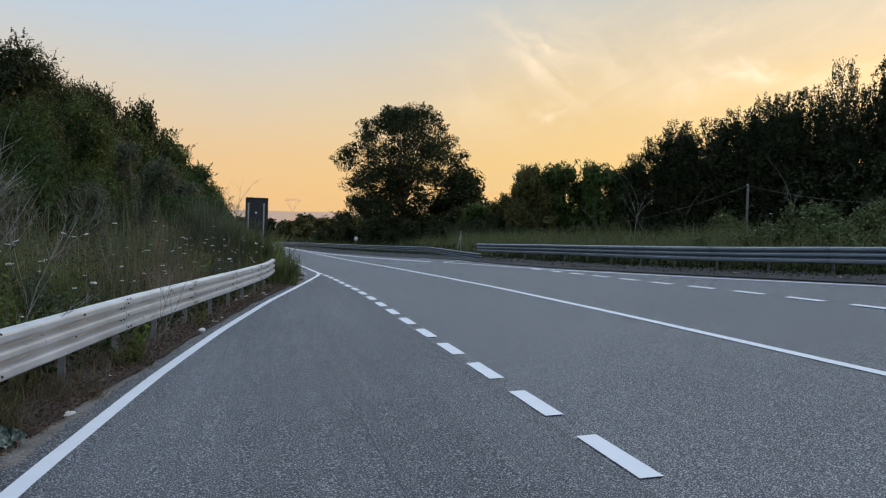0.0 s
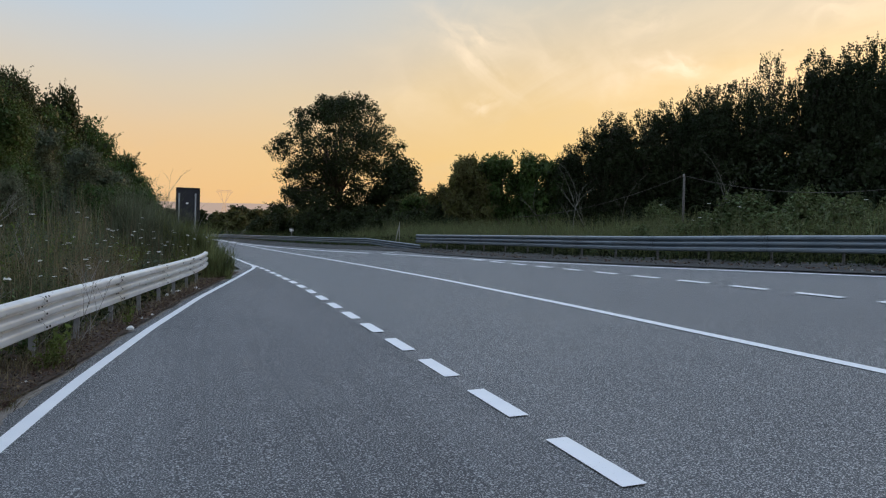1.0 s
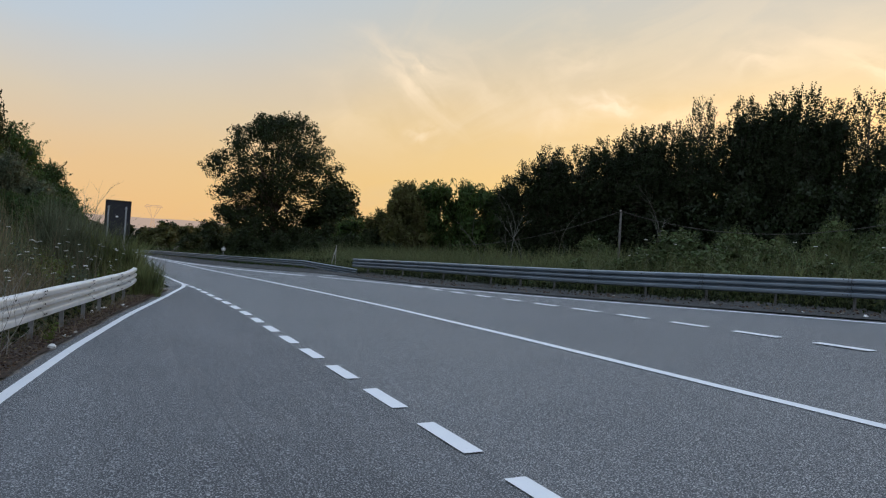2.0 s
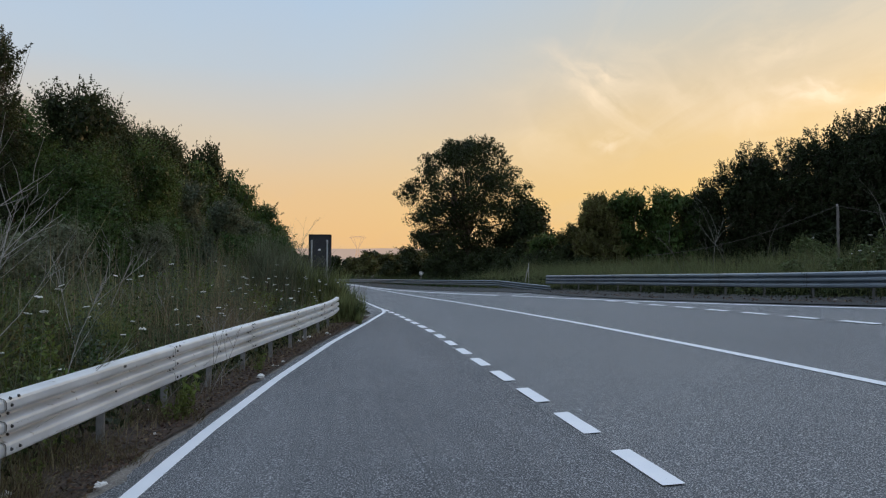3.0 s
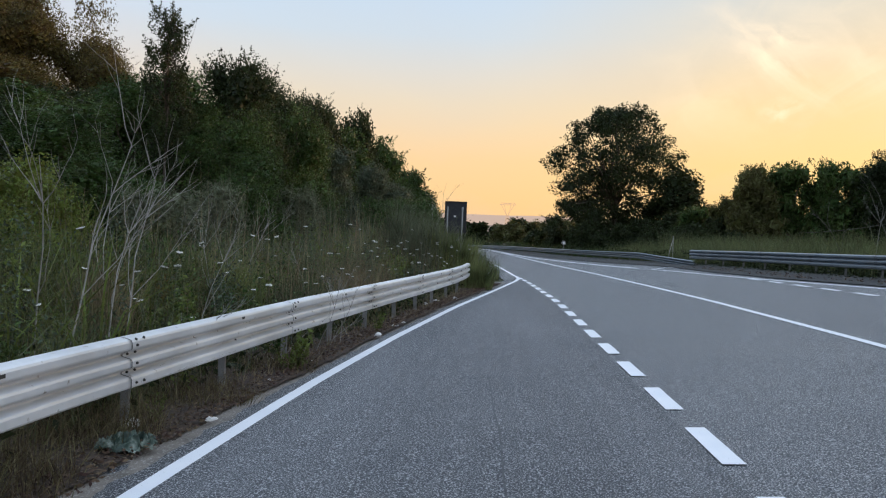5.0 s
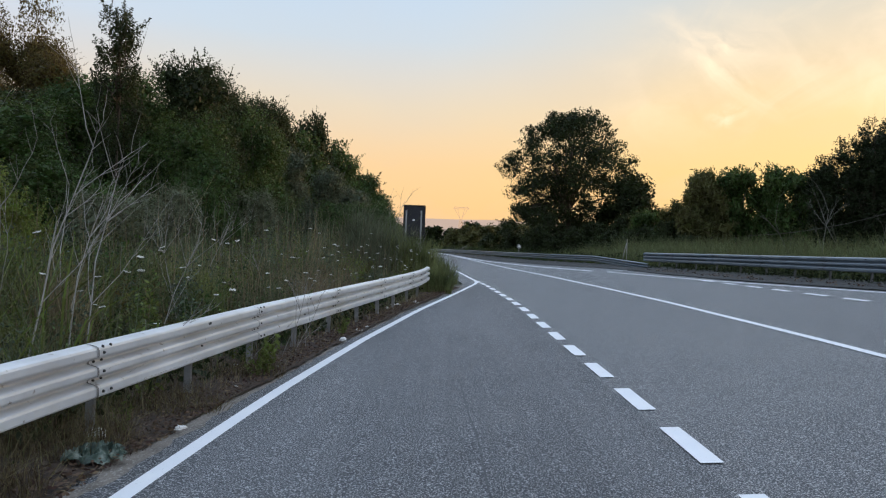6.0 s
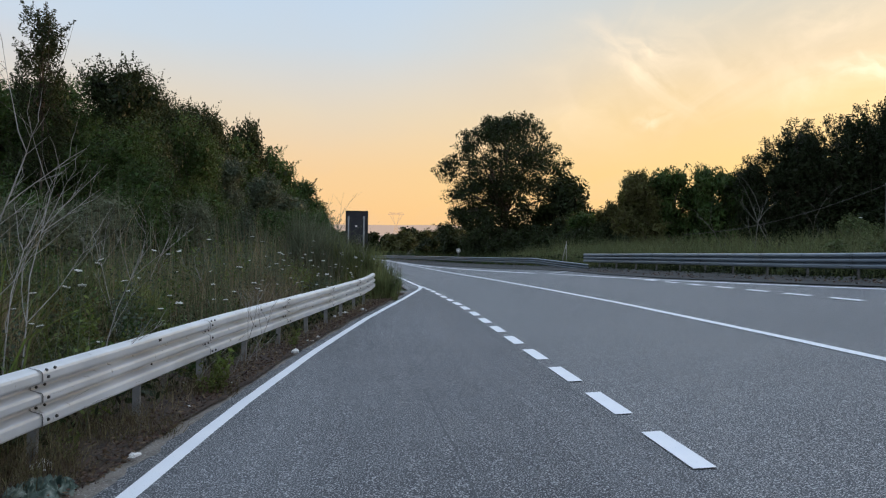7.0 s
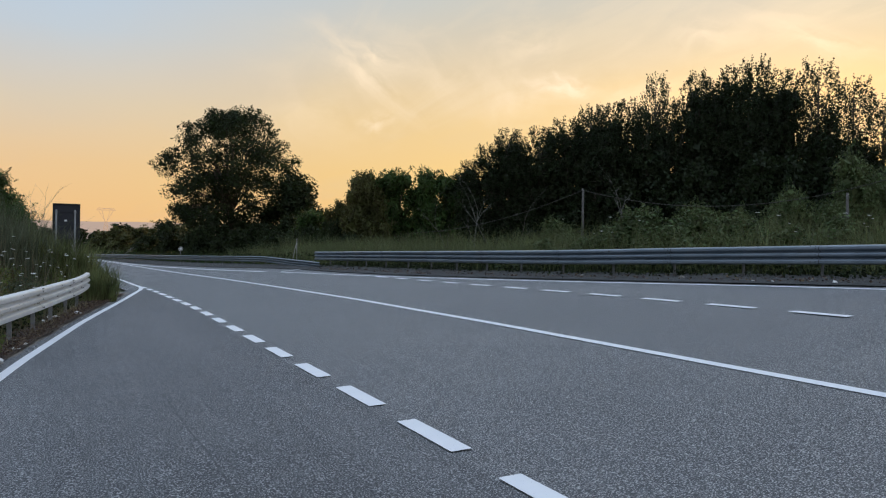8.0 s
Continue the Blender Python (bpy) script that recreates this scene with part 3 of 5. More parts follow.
def guardrail(table, side, top, tall, joint_y, joint, per, mat, mat_post, label, depth=0.9, detail=True, end_flare=0.0, dip=0.0, lap=0.0):
    line = Line(table)
    root = new("guardrail")
    root.empty_display_size = 0.2
    tagged(root, label, "guardrail")
    first = line.where_y(joint_y) % joint
    cuts = [0.0] + list(np.arange(first if first > 0.3 else first + joint, line.s[-1] - 0.3, joint) - lap) + [float(line.s[-1])]
    for k, (a, b) in enumerate(zip(cuts, cuts[1:])):
        last = k == len(cuts) - 2
        child("beam", beam_mesh(line, a, min(b + 0.16, float(line.s[-1])), side, top, tall, mat, 0.006 * (k % 2), end_flare if last else 0.0, 0.03 if last and end_flare else 0, dip), root)
    prof = [(q, z * tall) for q, z in WAVES]
    for s in cuts[1:-1]:
        verts, faces = [], []
        for ds in (-0.006, 0.006):
            p, dd = line.at(s + ds)
            nn = np.array([dd[1], -dd[0]]) * side
            for q, z in prof:
                o = p + nn * (q + 0.0115 + 0.006 * noise.noise((s * 0.9, side, top)))
                verts.append((o[0], o[1], surf(p[0], p[1]) + top - tall + z - dip * max(0.0, 1 - s / 7.0)))
        n = len(prof)
        faces = [(k, k + 1, n + k + 1, n + k) for k in range(n - 1)]
        if detail:
            child("joint_edge", mesh_from("joint_edge", verts, faces, M_DARK), root, "dark cut edge of a lapped beam")
    # a post: a channel section with a spacer behind the beam
    bm = bmesh.new()
    for sx, sy, at in ((0.005, 0.030, (0.030, 0, 0)), (0.06, 0.005, (0, 0.015, 0)), (0.06, 0.005, (0, -0.015, 0))):
        bmesh.ops.create_cube(bm, size=1.0, matrix=Matrix.Translation((at[0], at[1], -depth / 2 + 0.02)) @ Matrix.Diagonal((sx, sy, depth, 1)))
    post_me = bpy.data.meshes.new("post")
    bm.to_mesh(post_me)
    bm.free()
    post_me.materials.append(mat_post)
    bm = box_bm(0.075, 0.06, 0.20, 0.006)
    spacer_me = bpy.data.meshes.new("spacer")
    bm.to_mesh(spacer_me)
    bm.free()
    spacer_me.materials.append(mat_post)
    bm = bmesh.new()
    bmesh.ops.create_cone(bm, cap_ends=True, segments=8, radius1=0.012, radius2=0.008, depth=0.012)
    bolt_me = bpy.data.meshes.new("bolt")
    bm.to_mesh(bolt_me)
    bm.free()
    bolt_me.materials.append(M_DARK)
    bm = box_bm(0.003, 0.055, 0.022, 0.0)
    slot_me = bpy.data.meshes.new("slot")
    bm.to_mesh(slot_me)
    bm.free()
    slot_me.materials.append(M_DARK)
    rng = random.Random(int(top * 1000) + len(table))
    step = joint / per
    for s in np.arange(first % step + 0.02, line.s[-1] - 0.1, step):
        p, d = line.at(s)
        nrm = np.array([d[1], -d[0]]) * side
        ang = math.atan2(nrm[1], nrm[0])
        z = surf(p[0], p[1]) + top - dip * max(0.0, 1 - s / 7.0)
        q = p - nrm * 0.10
        ob = child("post", post_me, root)
        ob.matrix_basis = Matrix.Translation((q[0], q[1], z - 0.06)) @ Matrix.Rotation(ang, 4, "Z") @ Matrix.Rotation(radians(rng.uniform(-2, 2)), 4, "Y")
        q = p - nrm * 0.034
        ob = child("spacer", spacer_me, root)
        ob.matrix_basis = Matrix.Translation((q[0], q[1], z - 0.155)) @ Matrix.Rotation(ang, 4, "Z")
        if detail:
            near_joint = min(abs(s - lap - c) for c in cuts) < 0.3
            spots = [(0.0, 0.31)] if not near_joint else [(0.05, 0.95), (0.05, 0.84), (0.05, 0.66), (0.05, 0.5), (0.05, 0.31), (0.05, 0.13), (0.15, 0.95), (0.15, 0.66), (0.15, 0.31), (0.15, 0.13)]
            for ds, zz in spots:
                pp, dd = line.at(s + ds - (lap if near_joint else 0.0))
                nn = np.array([dd[1], -dd[0]]) * side
                out = np.interp(zz, [r[1] for r in reversed(WAVES)], [r[0] for r in reversed(WAVES)]) + 0.010
                q = pp + nn * out
                ob = child("bolt", bolt_me, root)
                ob.matrix_basis = Matrix.Translation((q[0], q[1], surf(pp[0], pp[1]) + top - tall + zz * tall)) @ Matrix.Rotation(math.atan2(nn[1], nn[0]), 4, "Z") @ Matrix.Rotation(radians(90), 4, "Y")
            if not near_joint:
                q = p + nrm * 0.098
                ob = child("slot", slot_me, root)
                ob.matrix_basis = Matrix.Translation((q[0], q[1], z - 0.13 * tall)) @ Matrix.Rotation(ang, 4, "Z")
    return root, line


left_rail, LEFT = guardrail([(-8, -2.55)] + [r for r in LEFT_RAIL if r[0] > 0], 1, 0.745, 0.37, 4.85, 3.14, 2,
                            M_RAIL, M_POST, "pale galvanised steel guardrail on posts above dry grass", end_flare=0.16, lap=0.27)
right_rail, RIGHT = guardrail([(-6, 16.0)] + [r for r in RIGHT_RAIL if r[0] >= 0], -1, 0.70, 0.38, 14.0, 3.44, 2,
                              M_RAIL_DARK, M_POST_DARK, "darker grey guardrail on steel posts before tall grass")
far_rail, FAR = guardrail(FAR_RAIL, -1, 0.50, 0.30, 45, 3.44, 2, M_RAIL_DARK, M_POST_DARK, "dull grey guardrail round the outside of the bend", detail=False, dip=0.26)


# ---- verge surfaces ----
def verge_strip(name, inner, outer, y0, y1, mat, label, lift, seed):
    verts, faces, ys, n = [], [], np.arange(y0, y1, 0.08), 6
    for y in ys:
        a, b = inner(y), outer(y)
        a += 0.05 * noise.noise((y * 0.9, seed, 0)) + 0.05 * noise.noise((y * 3.1, seed, 5)) + 0.03 * noise.noise((y * 9.0, seed, 2)) - 0.03
        for k in range(n + 1):
            x = a + (b - a) * k / n
            z = surf(x, y) + lift * (0.75 + 0.5 * min(1, k / 2)) + 0.02 * noise.noise((x * 2, y * 2, seed)) * (1 if k > 1 else 0)
            verts.append((x, y, z))
    w = n + 1
    for j in range(len(ys) - 1):
        for k in range(n):
            a = j * w + k
            faces.append((a, a + 1, a + w + 1, a + w))
    ob = new(name, mesh_from(name, verts, faces, mat, True))
    return tagged(ob, label, "ground", kind="structure")


verge_strip("dusty_verge", lambda y: lerp_at(LEFT_LINE, y) - 0.165, lambda y: lerp_at(LEFT_LINE, y) - 0.62, -8, 25, M_GRAVEL,
            "pale dusty strip at the asphalt edge", 0.009, 1)
verge_strip("leaf_litter", lambda y: lerp_at(LEFT_LINE, y) - 0.19 - 0.13 * step01(0, 1, (8 - y) / 4), lambda y: lerp_at(LEFT_RAIL, y) - 0.75, -8, 24, M_DIRT,
            "dark brown leaf litter under the guardrail", 0.048, 2)
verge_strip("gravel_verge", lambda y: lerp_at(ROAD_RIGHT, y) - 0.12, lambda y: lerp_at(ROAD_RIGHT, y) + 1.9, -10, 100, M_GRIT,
            "gravel and litter under the far guardrail, darkened with painted shade", 0.04, 3)


# ---- leaves, trees, bushes ----
def leaf_quads(rng, centres, size, aspect=0.55, hang=0.0, flat=0.0):
    n = len(centres)
    u = rng.normal(size=(n, 3))
    u[:, 2] = u[:, 2] * (1 - flat) - hang
    u /= np.linalg.norm(u, axis=1, keepdims=True) + 1e-9
    w = rng.normal(size=(n, 3))
    v = np.cross(u, w)
    v /= np.linalg.norm(v, axis=1, keepdims=True) + 1e-9
    s = (size * rng.uniform(0.55, 1.45, n))[:, None]
    return np.stack([centres - u * s * 0.5, centres + v * s * aspect * 0.5, centres + u * s * 0.5, centres - v * s * aspect * 0.5], 1)


def blob_points(rng, blobs, n, lo=0.55, hi=1.08):
    blobs = np.asarray(blobs, float)
    wt = (blobs[:, 3:6].prod(1)) ** (2 / 3)
    idx = rng.choice(len(blobs), n, p=wt / wt.sum())
    d = rng.normal(size=(n, 3))
    d /= np.linalg.norm(d, axis=1, keepdims=True)
    r = lo + (hi - lo) * rng.uniform(0, 1, n) ** 0.7
    return blobs[idx, :3] + d * blobs[idx, 3:6] * r[:, None]


def crown_mesh(name, rng, blobs, n, size, mat, aspect=0.55, hang=0.0, core=0.14, sprays=(), spray_n=26):
    pts = [leaf_quads(rng, blob_points(rng, blobs, n), size, aspect, hang)]
    pts.append(leaf_quads(rng, blob_points(rng, blobs, int(n * core), 0.1, 0.62), size * 2.6, 0.8))
    for a, b in sprays:
        t = rng.uniform(0, 1, spray_n)[:, None]
        c = np.array(a) * (1 - t) + np.array(b) * t + rng.normal(size=(spray_n, 3)) * size * 0.7 * (1.25 - t)
        pts.append(leaf_quads(rng, c, size * 0.9, aspect, hang))
    return quads_mesh(name, np.concatenate(pts), mat)


def limbs_mesh(rng, base_r, trunk_top, targets, lean=(0, 0), steps=4):
    tubes = []
    top = Vector((lean[0], lean[1], trunk_top))
    pts = [Vector((0, 0, -0.4)), Vector((0.02, 0.01, trunk_top * 0.35)), top * 0.7 + Vector((0.05, 0.03, 0)), top]
    tubes.append(tube(pts, [base_r * 1.25, base_r, base_r * 0.85, base_r * 0.6], 8))
    for t in targets:
        t = Vector(t)
        a = top * rng.uniform(0.55, 1.0)
        mid = a.lerp(t, 0.5) + Vector((rng.normal() * 0.15, rng.normal() * 0.15, (t - a).length * 0.10))
        r = base_r * rng.uniform(0.22, 0.42)
        tubes.append(tube([a, mid, t], [r, r * 0.6, r * 0.15], 5))
    return mesh_from("trunk", *join_tubes(tubes), M_BARK, True)


def plant(name, label, category, group, trunk, crown):
    root = new(name)
    root.empty_display_size = 0.3
    tagged(root, label, category, group)
    child("trunk", trunk, root)
    child("crown", crown, root)
    return root


def stand(proto, places):
    for k, (x, y, s, sz) in enumerate(places):
        m = Matrix.Translation((x, y, ground_z(x, y) - 0.05)) @ Matrix.Rotation(radians(k * 137.5), 4, "Z") @ Matrix.Diagonal((s, s, sz, 1))
        if k < len(places) - 1:
            c = copy_thing(proto, Matrix.Identity(4))
            c.matrix_basis = m
        else:
            proto.matrix_basis = m


def bush(seed, H, R, n, size, mat, name="bush", label="", category="bush", group="", blobs_n=16, aspect=0.55, hang=0.0, low=0.12, sprays_n=20, core=0.14):
    rng = np.random.default_rng(seed)
    blobs = []
    for _ in range(blobs_n):
        a, r, zz = rng.uniform(0, 2 * math.pi), R * math.sqrt(rng.uniform(0, 1)) * 0.72, rng.uniform(low, 0.84)
        r *= 1.0 if zz < 0.5 else max(0.25, 1.25 - zz)
        br = rng.uniform(0.20, 0.36) * R
        blobs.append((r * math.cos(a), r * math.sin(a), H * zz, br, br, min(br * rng.uniform(0.8, 1.25), H * 0.26)))
    blobs.append((0, 0, H * 0.40, R * 0.52, R * 0.52, H * 0.34))
    sprays = []
    for _ in range(sprays_n):
        b = blobs[rng.integers(0, len(blobs))]
        d = np.array([rng.normal() * 0.6, rng.normal() * 0.6, rng.uniform(0.5, 1.2)])
        p = np.array(b[:3]) + d / np.linalg.norm(d) * np.array(b[3:6]) * 0.8
        sprays.append((p, p + d * rng.uniform(0.10, 0.22) * R))
    trunk = limbs_mesh(rng, 0.035 * H, H * 0.3, [(b[0], b[1], b[2]) for b in blobs[:9]])
    return plant(name, label, category, group, trunk, crown_mesh("crown", rng, blobs, n, size, mat, aspect, hang, core, sprays))


# broad tree beyond the bend
def broad_tree():
    rng = np.random.default_rng(11)
    blobs, sprays = [], []
    # widest half way up, a broad lobed dome above, ragged below
    outline = [(2.2, 4.4), (4.0, 5.2), (5.5, 5.5), (7.2, 6.2), (9.0, 6.4), (10.5, 5.7), (11.8, 4.5), (12.9, 2.9), (13.6, 1.2)]
    for k in range(270):
        z = 2.8 + 10.6 * rng.uniform() ** 0.85
        a = rng.uniform(0, 2 * math.pi)
        q = math.sqrt(rng.uniform(0.02, 0.9)) if k % 3 else 0.93
        r = lerp_at(outline, z) * q * (0.95 + 0.07 * math.sin(3 * a + z * 0.7))
        br = rng.uniform(0.6, 1.15) * (1.2 if q < 0.7 else 0.85)
        blobs.append((r * math.cos(a), r * math.sin(a), z, br * 1.1, br * 1.1, br * 0.85))
    for _ in range(420):
        b = blobs[rng.integers(0, len(blobs))]
        d = np.array([b[0] * 0.25 + rng.normal() * 0.5, b[1] * 0.25 + rng.normal() * 0.5, rng.uniform(-0.1, 1.1)])
        d /= np.linalg.norm(d)
        p = np.array(b[:3]) + d * np.array(b[3:6]) * 0.8
        sprays.append((p, p + d * rng.uniform(0.25, 0.6)))
    trunk = limbs_mesh(rng, 0.36, 5.2, [b[:3] for b in blobs[:46]])
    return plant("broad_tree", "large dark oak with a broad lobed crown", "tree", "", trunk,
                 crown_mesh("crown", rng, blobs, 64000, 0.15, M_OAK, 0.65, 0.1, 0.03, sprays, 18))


def poplar(seed, H=15.0, R=2.5, n=9000, sparse=False):
    """A column of steep branches, each with small leaves set along it; dense within, feathered at the rim."""
    rng = np.random.default_rng(seed)
    blobs, twigs, leaves = [], [], []
    rim = lambda t: R * (0.62 + 0.42 * math.sin(math.pi * min(1, 0.10 + 0.80 * t))) * (1 - 0.80 * max(0, t - 0.62) ** 1.4 / 0.26)
    for k in range(0 if sparse else 60):
        t = rng.uniform(0, 0.86)
        a, q = rng.uniform(0, 2 * math.pi), max(0.2, rim(t)) * math.sqrt(rng.uniform(0, 1)) * 0.72
        br = rng.uniform(0.55, 0.9) * (0.7 if t > 0.7 else 1.0)
        blobs.append((q * math.cos(a), q * math.sin(a), 0.5 + (H - 2.0) * t, br, br, br * 1.6))
    for k in range(430):
        t = rng.uniform(0.30 if sparse else 0.12, 0.93)
        a, q = rng.uniform(0, 2 * math.pi), max(0.12, rim(t)) * math.sqrt(rng.uniform(0.12, 1.0))
        p = np.array([q * math.cos(a), q * math.sin(a), 0.6 + (H - 1.9) * t])
        out = rng.uniform(0.05, 0.30)
        tip = p + np.array([out * math.cos(a), out * math.sin(a), rng.uniform(0.4, 0.9)])
        twigs.append((p, tip))
        m = 15 if sparse else 24
        f = np.linspace(0.02, 1.0, m)[:, None]
        leaves.append(p * (1 - f) + tip * f + rng.normal(size=(m, 3)) * 0.12 * (1.15 - 0.8 * f))
    trunk = limbs_mesh(rng, 0.075, H * 0.80, [w[1] for w in twigs[:60]])
    quads = [leaf_quads(rng, np.concatenate(leaves), 0.115, 0.85, 0.3)]
    if blobs:
        quads += [leaf_quads(rng, blob_points(rng, blobs, n), 0.15, 0.8, 0.25), leaf_quads(rng, blob_points(rng, blobs, int(n * 0.25), 0.1, 0.7), 0.42, 0.8)]
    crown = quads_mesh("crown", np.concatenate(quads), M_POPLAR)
    return plant("poplar_tree", "tall dark poplar in a dense grove against the sunset" if not sparse else "thin-crowned poplar with sky showing between its twigs", "tree",
                 "poplar grove", trunk, crown)


def stand_to(proto, places):
    """places: x, y, height of the top above the road, width scale. The prototype's own height is read from its crown."""
    crown = next(c for c in proto.children if c.name.startswith("crown"))
    tall = float(np.percentile([v.co.z for v in crown.data.vertices], 99.6))
    stand(proto, [(x, y, s, (top - ground_z(x, y) + 0.05) / tall) for x, y, top, s in places])


stand_to(broad_tree(), [(12.1, 73.5, 14.3, 1.02)])
stand(bush(21, 8.2, 4.2, 12000, 0.24, M_OAK, "bush_tree", "dense dark rounded bush tree beside the oak", "tree", blobs_n=26, sprays_n=40, low=0.05), [(17.3, 70.3, 1.08, 1.06)])
low_bush = bush(22, 3.4, 2.6, 7000, 0.17, M_OAK, "bush", "dark low bush behind the guardrail of the bend", "bush", "bushes at the bend", blobs_n=14)
stand(low_bush, [(9.8, 69, 1.0, 1.1), (12.8, 66, 1.0, 0.95), (17.5, 66.5, 1.1, 1.1), (19.2, 62, 1.0, 0.9), (14.5, 58.5, 0.8, 0.7), (7.6, 79, 0.8, 0.7), (5.5, 88, 1.0, 0.7), (8.5, 92, 1.3, 1.2), (10.6, 62, 0.8, 0.75), (12.6, 57.5, 0.75, 0.7), (14.6, 53.5, 0.75, 0.75), (15.6, 49.5, 0.6, 0.6), (16.6, 55.5, 0.9, 0.9), (8.6, 67, 0.8, 0.8), (15.0, 63.5, 1.1, 1.1)])
willow_a = bush(31, 7.6, 3.0, 10000, 0.26, M_WILLOW, "willow_tree", "drooping willow with sunset light in its rim", "tree", "willow row", 22, 0.28, 0.8, 0.06, 46)
willow_b = bush(32, 7.4, 2.8, 9500, 0.25, M_BUSH, "willow_tree", "dark green willow in a row by the field", "tree", "willow row", 22, 0.32, 0.5, 0.06, 50)
stand(willow_a, [(18.9, 55.4, 0.95, 1.06), (17.3, 56.4, 0.7, 0.72), (26.4, 54.2, 0.9, 1.04)])
stand(willow_b, [(21.6, 55.8, 1.0, 1.16), (23.9, 55.0, 0.95, 1.18), (25.6, 53.8, 0.9, 1.1), (16.2, 60, 0.7, 0.66), (20.3, 57.5, 0.9, 1.06)])
pop_a, pop_b, pop_c = poplar(41), poplar(42), poplar(43, sparse=True)
stand_to(pop_a, [(26.2, 52.2, 8.2, 0.75), (28.5, 50.5, 10.5, 0.85), (32.2, 48.4, 11.3, 0.9), (35.0, 47.0, 12.3, 0.9), (40.2, 43.5, 14.5, 0.9), (42.6, 42.2, 14.9, 0.95), (45.1, 40.5, 14.6, 0.95),
                 (30.5, 53.5, 10.4, 1.0), (36.4, 50.5, 12.2, 1.0), (43.0, 45.5, 14.0, 1.1), (46.5, 42.5, 14.0, 1.1), (33.6, 46.2, 10.0, 0.9)])
stand_to(pop_b, [(27.3, 51.4, 9.4, 0.8), (30.4, 49.2, 10.6, 0.85), (33.8, 47.6, 12.2, 0.85), (36.3, 46.4, 12.7, 0.85), (41.4, 42.8, 14.0, 0.95), (44.0, 41.5, 15.5, 0.95), (37.0, 45.0, 11.4, 0.9),
                 (33.5, 52.0, 11.0, 1.0), (39.6, 48.0, 12.8, 1.0), (39.2, 45.4, 12.6, 0.85), (42.4, 40.8, 12.6, 0.9), (46.8, 38.6, 12.6, 0.9)])
stand_to(pop_c, [(38.05, 45.5, 14.7, 0.72), (46.1, 38.0, 15.0, 1.05), (47.0, 36.0, 13.4, 1.0), (47.6, 34.2, 12.0, 1.0), (49.6, 32.6, 12.0, 1.0)])
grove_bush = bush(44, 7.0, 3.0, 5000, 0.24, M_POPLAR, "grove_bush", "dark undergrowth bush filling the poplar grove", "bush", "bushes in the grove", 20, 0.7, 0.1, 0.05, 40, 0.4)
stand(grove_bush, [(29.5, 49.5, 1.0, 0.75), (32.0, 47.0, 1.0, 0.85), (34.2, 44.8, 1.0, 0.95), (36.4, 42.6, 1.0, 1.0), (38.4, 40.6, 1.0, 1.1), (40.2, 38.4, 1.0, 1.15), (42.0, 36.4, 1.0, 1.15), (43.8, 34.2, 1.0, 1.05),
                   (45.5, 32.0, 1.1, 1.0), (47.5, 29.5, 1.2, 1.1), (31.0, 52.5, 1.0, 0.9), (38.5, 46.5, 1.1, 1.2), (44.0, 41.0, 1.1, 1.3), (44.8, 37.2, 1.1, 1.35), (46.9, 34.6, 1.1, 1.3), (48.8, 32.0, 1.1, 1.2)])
bramble = bush(51, 2.2, 1.7, 6500, 0.11, M_BRAMBLE, "bramble_bush", "tangled bramble thicket behind the guardrail", "bush", "bramble thicket", 16, 0.7, 0.0, 0.1, 34)
stand(bramble, [(13.9, 21.8, 0.9, 0.50), (14.7, 20.4, 1.0, 0.66), (15.3, 18.9, 1.1, 0.86), (15.9, 17.4, 1.1, 0.80), (16.5, 16.0, 1.1, 0.70), (17.2, 14.5, 1.0, 0.58), (17.8, 13.0, 0.9, 0.52),
                (16.4, 19.5, 1.2, 0.92), (17.5, 17.3, 1.2, 0.80), (18.6, 15.0, 1.2, 0.75)])
field_bush = bush(52, 5.6, 3.2, 11000, 0.15, M_BRAMBLE, "bush", "dark leafy bush before the poplar grove", "bush", "bushes before the grove", 24, 0.5, 0.1, 0.05, 70)
stand_to(field_bush, [(33.6, 25.0, 6.4, 0.9), (35.5, 22.5, 6.8, 1.0), (31.2, 27.2, 4.8, 0.6), (28.6, 27.6, 3.7, 0.4), (38.5, 26.5, 7.0, 1.1), (40.5, 22.0, 7.4, 1.2), (34.0, 37.0, 4.6, 0.9), (38.0, 34.0, 5.0, 0.9),
                      (29.0, 44.0, 3.8, 0.9), (33.0, 41.5, 4.4, 1.0), (36.5, 38.0, 4.4, 1.0), (41.0, 31.0, 5.8, 1.1)])

# the wooded bank beside the slip lane
bank_a = bush(61, 7.0, 3.0, 26000, 0.085, M_BUSH, "bank_tree", "leafy dark green tree on the roadside bank", "tree", "trees on the bank", 34, 0.5, 0.1, 0.05, 150, 0.10)
bank_b = bush(62, 7.0, 2.9, 26000, 0.088, M_OAK, "bank_tree", "dark oak scrub tree on the roadside bank", "tree", "trees on the bank", 34, 0.6, 0.1, 0.05, 150, 0.10)
far_bank = bush(67, 7.0, 3.0, 13000, 0.14, M_BUSH, "bank_tree", "dark green tree farther along the bank", "tree", "trees on the bank", 32, 0.5, 0.1, 0.05, 110)
far_oak = bush(69, 7.0, 3.0, 12000, 0.14, M_OAK, "bank_tree", "dark round oak farther along the bank", "tree", "trees on the bank", 32, 0.6, 0.1, 0.05, 110)
stand_to(bank_a, [(-9.6, 16.5, 4.3, 0.85), (-11.6, 24.5, 6.3, 0.9), (-7.4, 30.2, 6.4, 0.75), (-9.9, 29.5, 7.0, 0.9), (-7.6, 23.8, 5.2, 0.75), (-10.4, 25.6, 6.8, 0.75)])
